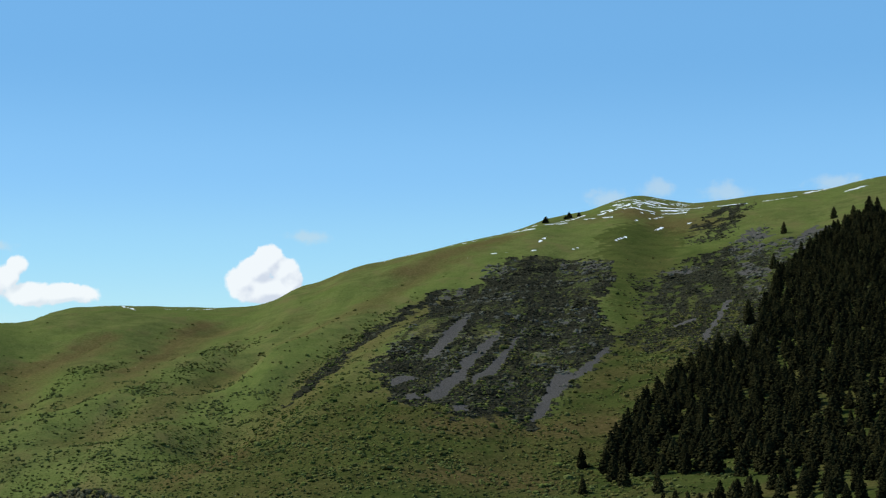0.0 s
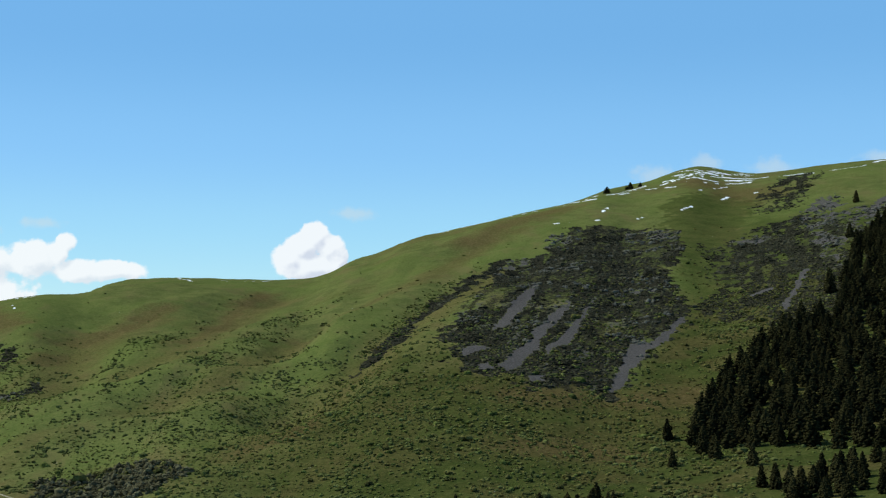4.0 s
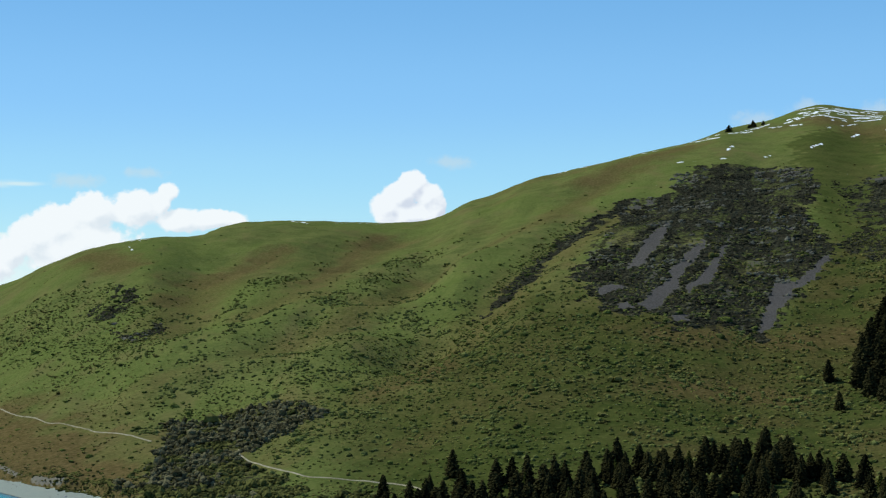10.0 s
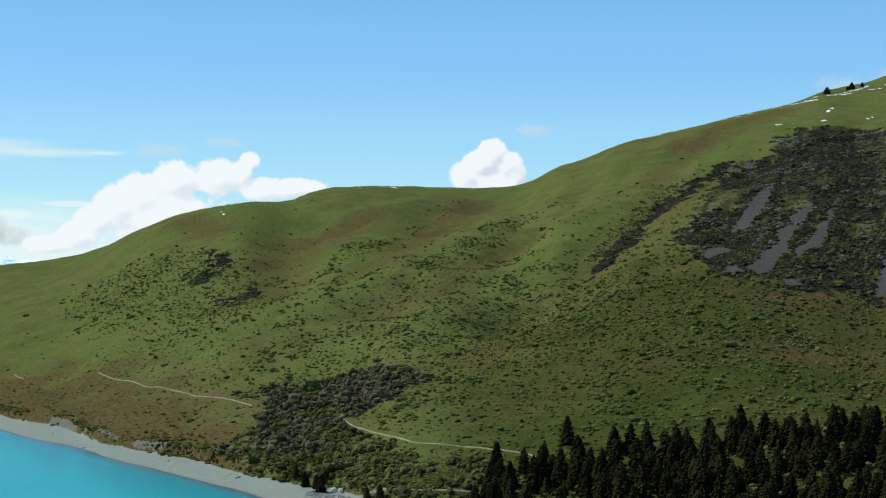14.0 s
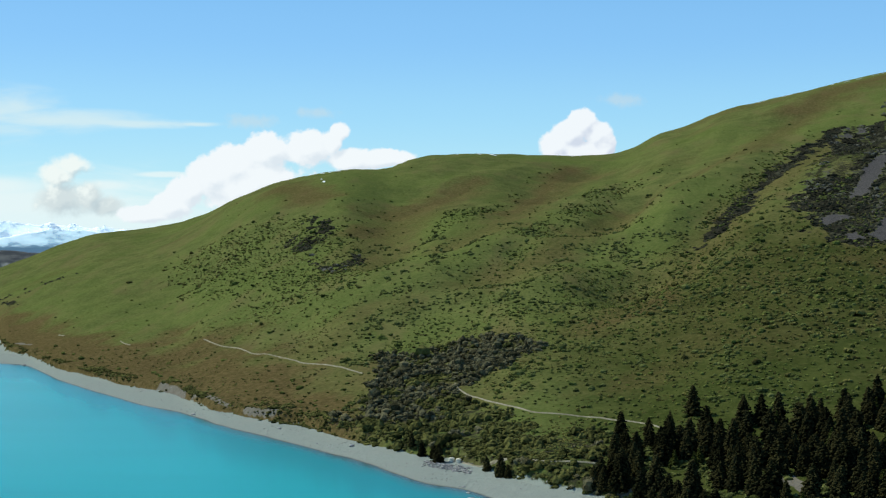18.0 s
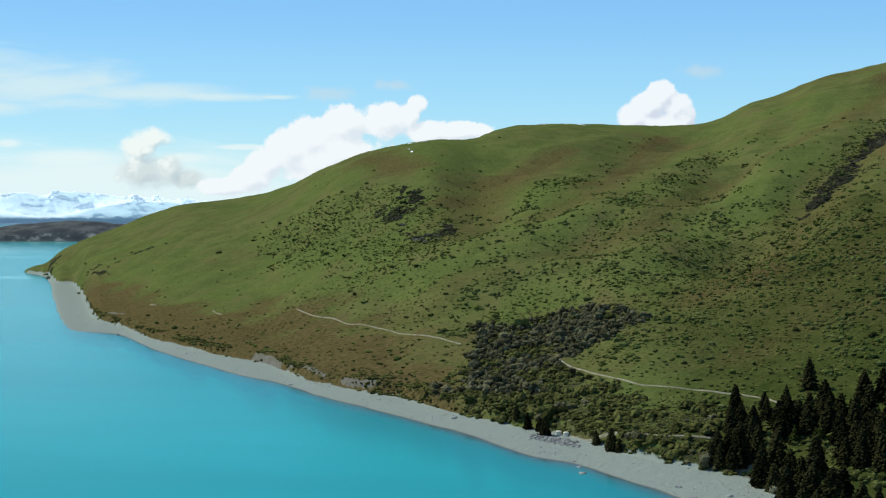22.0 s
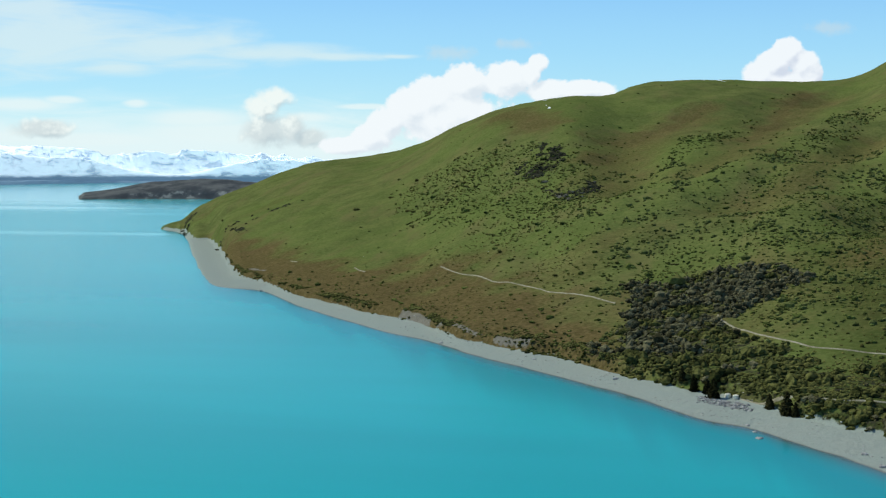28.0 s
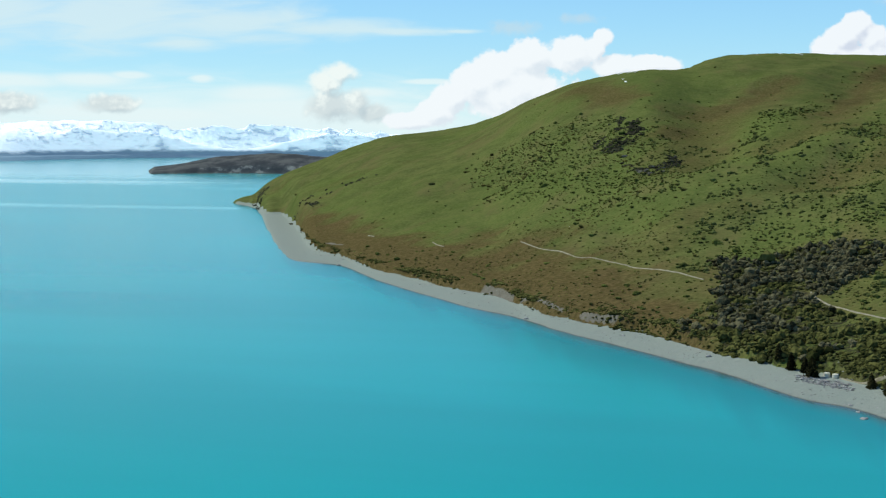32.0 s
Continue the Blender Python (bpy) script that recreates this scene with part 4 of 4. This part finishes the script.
SHORE_TREES = [(-7.49, 551, 5.3), (-7.14, 543, 5.8), (-6.73, 538, 5.2), (-6.53, 531, 6.3), (-4.28, 501, 7.5), (-4.76, 511, 5.0), (-0.2, 477, 8.0), (-0.85, 471, 6.0), (-0.5, 468, 7.0), (0.3, 466, 7.5), (-4.0, 498, 4.6)]

rng = np.random.default_rng(3)
for n, (a, r, tall) in enumerate(LONE):
    x, y = place(a, r)
    conifer(float(x), float(y), tall, n % 5, "dark green conifer standing on open grass", "lone conifers", rng)
for n, (a, r, tall) in enumerate(HIGH):
    x, y = place(a, r)
    conifer(float(x), float(y), tall, n % 5, "dark conifer high on the grassy slope", "conifers on the upper slope", rng, wide=1.0 if a > 16 else 1.7)
for n, (a, r, tall) in enumerate(SHORE_TREES):
    x, y = place(a, r)
    conifer(float(x), float(y), tall, (n % 2) * 2 + 1, "small dense conifer at the edge of the beach", "conifers along the beach", rng)


def scatter(poly, gap, rng, keep=1.0):
    """Points spread over a polygon, none nearer than gap to another."""
    az = [p[0] for p in poly]
    rr = [p[1] for p in poly]
    n = 9000
    a = rng.uniform(min(az), max(az), n)
    r = np.sqrt(rng.uniform(min(rr) ** 2, max(rr) ** 2, n))
    ok = inside(poly, a, r)
    x, y = place(a[ok], r[ok])
    clear = np.ones(len(x), bool)
    for line, w in GLADES:
        clear &= nearness(x, y, line) > w * rng.uniform(0.8, 1.2, len(x))
    x, y = x[clear], y[clear]
    out, cells = [], {}
    for px, py in zip(x, y):
        c = (int(px // gap), int(py // gap))
        if all((px - qx) ** 2 + (py - qy) ** 2 > gap * gap for i in (-1, 0, 1) for j in (-1, 0, 1) for qx, qy in cells.get((c[0] + i, c[1] + j), ())):
            cells.setdefault(c, []).append((px, py))
            if rng.random() < keep:
                out.append((float(px), float(py)))
    return out


for x, y in scatter(GROVE, 5.9, rng, 0.84):
    young = rng.random() < 0.12
    tall = rng.uniform(7.5, 12.0) if not young else rng.uniform(5, 8)
    conifer(x, y, tall, int(rng.integers(6)), "young light green larch among dark conifers" if young else "dark conifer in the grove above the beach", "grove above the beach", rng, young)

for x, y in scatter([(21.5, 600), (24, 560), (31, 560), (31, 655), (26.5, 640)], 8.5, rng, 0.75):
    conifer(x, y, rng.uniform(8, 12), int(rng.integers(6)), "dark conifer on the grass below the wood", "conifers below the wood", rng)

far_v, far_f, base = [], [], 0
thin = [crown_mesh(31, 0.7, 13, 0.25, NEEDLES, 6), crown_mesh(32, 0.6, 13, 0.27, NEEDLES, 6), crown_mesh(33, 0.8, 14, 0.24, NEEDLES, 6)]
thin_data = []
for me in thin:
    v = np.empty(len(me.vertices) * 3, np.float32)
    me.vertices.foreach_get("co", v)
    f = np.empty(len(me.loops), np.int32)
    me.loops.foreach_get("vertex_index", f)
    thin_data.append((v.reshape(-1, 3), f.reshape(-1, 3)))
    bpy.data.meshes.remove(me)
near_count = 0
for x, y in scatter(WOOD, 8.0, rng):
    a, r = polar(x, y)
    tall = rng.uniform(10, 16.5)
    if r < 740 and near_count < 40:
        near_count += 1
        conifer(x, y, tall, int(rng.integers(5)), "tall dark conifer at the edge of the wood", "edge of the conifer wood", rng)
        continue
    v, f = thin_data[int(rng.integers(3))]
    t = rng.uniform(0, 6.28)
    c, s = math.cos(t), math.sin(t)
    w = v * tall * np.array([1.5, 1.5, 1.0])
    far_v.append(np.stack([w[:, 0] * c - w[:, 1] * s + x, w[:, 0] * s + w[:, 1] * c + y, w[:, 2] + float(land(x, y))], -1))
    far_f.append(f + base)
    base += len(v)
me = mesh_from("conifer_wood", np.concatenate(far_v), np.concatenate(far_f), NEEDLES)
tagged(new("conifer_wood", me), "dense dark conifer wood climbing the slope", "woodland", kind="stuff")


# ---- bushes, scrub and stones ----
def blob(level, rng, lump):
    if level == 0:
        parts = [blob(1, rng, lump) for _ in range(3)]
        moved = [(v * rng.uniform(0.45, 0.7) + np.array([*rng.uniform(-0.55, 0.55, 2), rng.uniform(-0.1, 0.45)]), f) for v, f in parts]
        return np.concatenate([v for v, f in moved]), np.concatenate([f + 12 * k for k, (v, f) in enumerate(moved)])
    bm = bmesh.new()
    bmesh.ops.create_icosphere(bm, subdivisions=level, radius=1.0)
    for v in bm.verts:
        v.co *= 1 + rng.uniform(-lump, lump)
        v.co.z = v.co.z * 0.75 + 0.25
    bm.verts.ensure_lookup_table()
    vs = np.array([v.co[:] for v in bm.verts])
    fs = np.array([[v.index for v in f.verts] for f in bm.faces])
    bm.free()
    return vs, fs


def strew(name, pts, sizes, level, mat, label, category, lump=0.35, squash=(0.6, 0.95), sink=0.12, variants=8, seed=7):
    """One object of many lumps, each set on the ground."""
    rng = np.random.default_rng(seed)
    shapes = [blob(level, rng, lump) for _ in range(variants)]
    x, y = pts
    z = land(x, y)
    vs, fs, base = [], [], 0
    for px, py, pz, s in zip(x, y, z, sizes):
        v, f = shapes[int(rng.integers(variants))]
        t = rng.uniform(0, 6.28)
        c, q = math.cos(t), math.sin(t)
        e = s * rng.uniform(0.8, 1.3)
        k = s * rng.uniform(*squash)
        vs.append(np.stack([(v[:, 0] * c * e - v[:, 1] * q * s) + px, (v[:, 0] * q * e + v[:, 1] * c * s) + py, v[:, 2] * k + pz - sink * s], -1))
        fs.append(f + base)
        base += len(v)
    me = mesh_from(name, np.concatenate(vs), np.concatenate(fs), mat, smooth=False)
    return tagged(new(name, me), label, category, kind="stuff")


def spread(n, a0, a1, r0, r1, rng):
    a = rng.uniform(a0, a1, n)
    r = np.sqrt(rng.uniform(r0**2, r1**2, n))
    x, y = place(a, r)
    return a, r, x, y


def inland(a, r):
    """Distance above the top of the beach."""
    return r - hermite(SHORE_AZ, SHORE_R, a) - hermite(BEACH_AZ, BEACH_W, a)


def off_track(x, y):
    clear = np.ones(len(x), bool)
    for line, w in TRACKS:
        clear &= nearness(x, y, line) > 2.6
    return clear


BANKS = [([(-22.54, 1054), (-18.93, 877)], 12.0), ([(-17.09, 782), (-15.6, 834)], 12.0), ([(-16.68, 776), (-13.02, 661), (-10.0, 600)], 9.0)]
rng = np.random.default_rng(9)
# dense thicket below the track
a, r, x, y = spread(24000, -12, 2, 455, 720, rng)
loose = 0.22 * step(640, 560, r) * step(-8, -4, a)
ok = zone(THICKET, x, y, 10.0) & (layers(x / 12, y / 12, 90, 3) > -0.5 + loose) & (inland(a, r) > 2) & off_track(x, y)
ok &= (np.hypot(x + 101, y - 617) > 7)
cell, seen, keep = np.stack([x // 2.7, y // 2.7], -1).astype(int), set(), []
for n in np.where(ok)[0]:
    c = (cell[n, 0], cell[n, 1])
    if c not in seen:
        seen.add(c)
        keep.append(n)
x, y = x[keep], y[keep]
green = (layers(x / 20, y / 20, 94, 3) + step(640, 540, polar(x, y)[1]) * 0.55 + rng.uniform(-0.25, 0.25, len(x))) > 0.28
strew("scrub_thicket", (x[~green], y[~green]), np.exp(rng.normal(0.42, 0.3, (~green).sum())), 0, SCRUB, "dense grey-brown thorny scrub thicket above the beach", "scrub", lump=0.3, squash=(0.9, 1.5))
strew("green_scrub", (x[green], y[green]), np.exp(rng.normal(0.4, 0.32, green.sum())), 0, GORSE, "dense dark green scrub between track and beach", "scrub", lump=0.3, squash=(0.8, 1.3), seed=17)

# bushes dotted over the slope, none closer than a few metres
BUSHY = [
    [(-9.26, 713), (-7.75, 777), (-6.44, 803), (-5.14, 805), (-2.93, 828), (-0.97, 839), (1.44, 916), (4.04, 909), (6.61, 819), (9.36, 795), (10.79, 662), (9.0, 560), (2.0, 520), (-3.0, 560)],
    [(-16.45, 1248), (-13.95, 1260), (-12.05, 1203), (-9.03, 1075), (-8.84, 888), (-10.76, 887), (-12.89, 911), (-15.0, 1026)],
    [(9.03, 841), (12.0, 790), (18.0, 799), (19.1, 922), (18.04, 1134), (24.05, 1131), (24.04, 988), (19.0, 560), (9.0, 560)],
]
a, r, x, y = spread(400000, -23, 25, 460, 1500, rng)
up = inland(a, r)
clump = 0.5 * layers((0.95 * x - 0.31 * y) / 30, (0.31 * x + 0.95 * y) / 70, 91, 3) + 0.5 * layers(x / 12, y / 12, 92, 2)
field = zone(BUSHY, x, y, 40.0) * (0.24 + 0.2 * layers(x / 60, y / 60, 96, 2)) * (1 + 0.5 * step(900, 800, r))
field = field + 0.16 * zone(BUSHY[1:2], x, y, 20.0)
odds = np.clip(0.75 * field + 0.022 + 0.03 * step(1150, 800, r), 0, 1) * np.clip(1 + 1.6 * clump, 0.08, 2.4)
odds = odds + 0.5 * np.clip(closeness(x, y, GULLIES), 0, 1) * np.clip(0.4 + 2 * clump, 0, 1) + 0.3 * np.clip(closeness(x, y, BANKS), 0, 1) * np.clip(0.3 + 2 * clump, 0, 1)
odds = odds * (1 - 0.93 * step(1080, 1330, r)) * (1 - 0.6 * step(880, 980, r) * (closeness(x, y, GULLIES) < 0.2) * (a < 8) * ~zone(BUSHY[1:2], x, y, 30.0)) * np.where((a < -13) & ~zone(BUSHY[1:2], x, y, 30.0), 0.25, 1)
ok = (rng.random(len(x)) < odds) & (up > 6) & off_track(x, y) & ~zone(SCREE, x, y, 2.2) & ~zone(THICKET, x, y, 10.0)
cell, seen, keep = np.stack([x // 3.7, y // 3.7], -1).astype(int), set(), []
for n in np.where(ok)[0]:
    c = (cell[n, 0], cell[n, 1])
    if c not in seen:
        seen.add(c)
        keep.append(n)
keep = np.array(keep)[:12500]
size = np.exp(rng.normal(-0.16, 0.36, len(keep))) * (0.8 + r[keep] / 3600) * (1 + 0.2 * step(-3, 6, a[keep]))
warm = (step(8, 14, a[keep]) * 0.5 + 0.2 + 0.5 * layers(x[keep] / 50, y[keep] / 50, 101, 2)) > rng.random(len(keep))
strew("hillside_bushes", (x[keep][~warm], y[keep][~warm]), size[~warm], 0, TUSSOCK, "low dark briar bushes dotted over the grass", "bushes", lump=0.2, squash=(0.75, 1.1), seed=8)
strew("brown_bushes", (x[keep][warm], y[keep][warm]), size[warm], 0, BRIAR, "low olive brown bushes dotted over the grass", "bushes", lump=0.2, squash=(0.75, 1.1), seed=28)

# tufts too small to tell apart, denser on the dry ground and below the track
a, r, x, y = spread(300000, -23, 22, 470, 1350, rng)
up = inland(a, r)
odds = 0.03 * step(1000, 850, r) + 0.1 * step(-8, -11, a) * step(1000, 760, r) + 0.12 * zone(BUSHY, x, y, 60.0) + 0.5 * step(5, 1, np.abs(a + 2.5)) * step(560, 520, r) + 0.3 * step(30, 8, up)
odds = odds * np.clip(0.7 + 2.0 * layers((0.95 * x - 0.31 * y) / 18, (0.31 * x + 0.95 * y) / 40, 111, 3), 0, 2)
ok = (rng.random(len(x)) < odds) & (up > 3) & off_track(x, y) & ~zone(SCREE, x, y, 2.2)
keep = np.where(ok)[0][:15000]
strew("tussock_tufts", (x[keep], y[keep]), rng.uniform(0.3, 0.75, len(keep)), 1, BRIAR, "small olive brown tufts scattered through the grass", "tufts", lump=0.3, squash=(0.6, 1.0), seed=38)

# heath and low scrub round the stone slides and in the gullies
a, r, x, y = spread(210000, -25, 27, 780, 1850, rng)
thick = heath_density(x, y)
ok = (rng.random(len(x)) < thick * 0.85) & ~zone(SCREE, x, y, 2.2) & ~(zone(HEATH_ROCK, x, y, 10.0) & (rng.random(len(x)) < 0.6))
keep = np.where(ok)[0][:17000]
strew("heath_scrub", (x[keep], y[keep]), np.exp(rng.normal(0.05, 0.33, len(keep))), 1, HEATHER, "dark heath scrub round the grey stone slides", "scrub", lump=0.3, squash=(0.5, 0.9), seed=10)

# lighter olive shrubs low on the slope and under the grove
a, r, x, y = spread(105000, -10, 30, 380, 1050, rng)
up = inland(a, r)
under = inside(GROVE, a, r)
patch = layers(x / 16, y / 16, 93, 4) + rng.uniform(-0.3, 0.3, len(x))
ok = (up > 4) & off_track(x, y) & np.where(under, patch > -0.25, (patch > 0.42 - 0.2 * step(650, 480, r)) & (rng.random(len(x)) < 0.55)) & ~zone(SCREE, x, y, 2.2) & ~zone(THICKET, x, y, 10.0)
for line, w in GLADES:
    ok &= nearness(x, y, line) > w * 0.6
keep = np.where(ok)[0][:13000]
strew("olive_shrubs", (x[keep], y[keep]), np.exp(rng.normal(-0.15, 0.33, len(keep))), 1, OLIVE, "olive green shrubs on the lower slope and under trees", "shrubs", lump=0.17, squash=(0.8, 1.2), seed=18)

# bushes along the top of the bank
a, r, x, y = spread(220000, -24.3, 1, 440, 1250, rng)
up = inland(a, r)
ok = (up > -1) & (up < 20) & (layers(x / 18, y / 18, 95, 3) + rng.uniform(-0.3, 0.3, len(x)) > 0.05)
keep = np.where(ok)[0][:3600]
strew("bank_bushes", (x[keep], y[keep]), rng.uniform(0.4, 1.3, len(keep)), 1, GORSE, "small dark bushes along the top of the eroded bank", "bushes", lump=0.3, seed=11)

# stones on the beach
a, r, x, y = spread(60000, -23, 2, 400, 1100, rng)
up = inland(a, r)
d = r - hermite(SHORE_AZ, SHORE_R, a)
ok = (up < 2) & (d > 1) & (layers(x / 15, y / 15, 97, 3) + rng.uniform(-0.5, 0.4, len(x)) > 0.25)
keep = np.where(ok)[0][:700]
strew("beach_stones", (x[keep], y[keep]), rng.uniform(0.12, 0.4, len(keep)), 1, STONE, "loose grey stones and driftwood on the shingle beach", "stones", lump=0.25, squash=(0.4, 0.7), sink=0.05, seed=12)
# tipped rock below the tanks
t = rng.uniform(0, 1, 240)
a = -7.1 + 1.75 * t + rng.normal(0, 0.05, 240)
r = 533 - 16 * t + rng.uniform(-8, 2, 240)
x, y = place(a, r)
strew("rock_armour", (x, y), rng.uniform(0.25, 0.6, 240), 1, STONE, "tipped pale boulders protecting the bank", "rocks", lump=0.3, squash=(0.6, 0.9), sink=0.0, seed=13)
# broken rock in the outcrops
a, r, x, y = spread(60000, -12, 27, 900, 1700, rng)
ok = (zone(HEATH_ROCK, x, y, 14.0) & (layers(x / 12, y / 12, 103, 3) + rng.uniform(-0.3, 0.3, len(x)) > 0.15)) | (zone(HEATH_LEFT[1:], x, y, 6.0) & (rng.random(len(x)) < 0.3)) | (zone(HEATH_MAIN, x, y, 8.0) & (layers(x / 20, y / 20, 98, 3) > 0.4))
keep = np.where(ok)[0][:1100]
CRAG = mottled("crag_stone", (0.06, 0.056, 0.043), (0.16, 0.15, 0.115), 0.2, 0.9, island=0.6)
strew("rock_outcrops", (x[keep], y[keep]), rng.uniform(0.8, 2.4, len(keep)), 1, CRAG, "broken pale grey rock outcrops on the slope", "rocks", lump=0.35, squash=(0.6, 1.1), seed=14)


# single boulders at the water's edge
BOULDERS = [(-5.44, 472, 1.1), (-12.36, 623, 0.7), (-9.72, 572, 0.9), (-15.52, 682, 0.9), (-5.68, 491, 0.6), (-21.48, 940, 1.2), (-2.13, 450, 0.8), (-1.69, 436, 0.8), (-0.41, 437, 0.7), (-5.51, 482, 0.7), (-2.54, 483, 0.6)]
rng = np.random.default_rng(15)
for ba, br, size in BOULDERS:
    v, f = blob(3, rng, 0.1)
    n = layers(v[:, 0] * 1.3 + ba, v[:, 1] * 1.3 + br, 99, 3)
    me = mesh_from("boulder", v * (1 + 0.35 * n[:, None]) * np.array([size * 1.3, size, size * 0.8]), f, STONE)
    bx, by = place(ba, br)
    ob = new("boulder", me)
    ob.matrix_world = pose(float(bx), float(by), max(float(land(bx, by)), -0.3) - 0.1 * size, 0, 0, rng.uniform(0, 360))
    tagged(ob, "rounded grey boulder lying near the waterline", "boulder", "boulders on the beach")

# ---- two water tanks ----
CREAM = mottled("cream_tank_plastic", (0.66, 0.61, 0.48), (0.78, 0.73, 0.6), 0.8, 0.5)
LID = mottled("tank_lid", (0.3, 0.27, 0.2), (0.4, 0.36, 0.28), 2.0, 0.5)


def lathe(profile, ring=40, ribs=0.0):
    t = np.arange(ring) * 2 * np.pi / ring
    rows = [np.stack([np.cos(t) * r, np.sin(t) * r, np.full(ring, z)], -1) for r, z in profile]
    return np.array(rows).reshape(-1, 3), sheet(len(profile), ring, True)[:, ::-1]


def water_tank(az, r, turn):
    x, y = place(az, r)
    z = float(land(x, y))
    root = new("water_tank")
    wall = [(0.02, -0.4), (1.3, -0.4), (1.32, 0.0)]
    for k in range(6):
        wall += [(1.32, 0.06 + k * 0.2), (1.345, 0.1 + k * 0.2), (1.345, 0.16 + k * 0.2), (1.32, 0.2 + k * 0.2)]
    v, f = lathe(wall + [(1.3, 1.32)])
    part("tank_body", mesh_from("tank_body", v, f, CREAM), root)
    v, f = lathe([(1.36, 1.28), (1.37, 1.35), (1.2, 1.46), (0.7, 1.62), (0.3, 1.69), (0.02, 1.7)])
    part("tank_roof", mesh_from("tank_roof", v, f, CREAM), root, "shallow domed cream tank roof")
    v, f = lathe([(0.25, 1.66), (0.25, 1.76), (0.22, 1.79), (0.02, 1.8)], 20)
    v[:, 0] += 0.55
    v[:, 2] -= 0.08
    part("hatch", mesh_from("hatch", v, f, LID), root, "round darker access hatch")
    root.matrix_world = pose(float(x), float(y), z + 0.15, 0, 0, turn) @ Matrix.Scale(0.76, 4)
    return tagged(root, "round cream water tank beside the gravel track", "water tank", "pair of water tanks")


water_tank(-6.04, 531, 20)
water_tank(-5.78, 528.5, 80)

# ---- pale reeds by the grove ----
REED = mottled("dry_reeds", (0.34, 0.3, 0.17), (0.6, 0.55, 0.36), 1.5, 0.9, island=0.6)


def reed_clump(az, r, tall, rng):
    """A clump of arching blades with feathery tops."""
    verts, faces = [], []
    for _ in range(90):
        a, lean = rng.uniform(0, 6.28), rng.uniform(0.1, 0.65)
        foot = np.array([rng.normal(0, 0.5), rng.normal(0, 0.5), -0.3])
        out, side = np.array([np.cos(a), np.sin(a), 0]), np.array([-np.sin(a), np.cos(a), 0])
        h, base = tall * rng.uniform(0.6, 1.1), len(verts)
        for q, w in ((0.0, 0.05), (0.5, 0.06), (0.8, 0.13), (1.0, 0.02)):
            c = foot + out * lean * h * q * q + np.array([0, 0, h * q])
            verts += [c - side * w, c + side * w]
        faces += [(base + k, base + k + 1, base + k + 3, base + k + 2) for k in (0, 2, 4)]
    x, y = place(az, r)
    ob = new("reed_clump", mesh_from("reed_clump", np.array(verts), np.array(faces), REED))
    ob.matrix_world = pose(float(x), float(y), float(land(x, y)), 0, 0, rng.uniform(0, 360))
    tagged(ob, "tall clump of pale dry reeds beside the conifers", "reeds", "reeds at the top of the beach")


rng = np.random.default_rng(41)
for az, r, tall in [(0.6, 452, 3.0), (0.81, 448, 3.4), (1.03, 447, 2.6), (1.17, 440, 2.2)]:
    reed_clump(az, r, tall, rng)
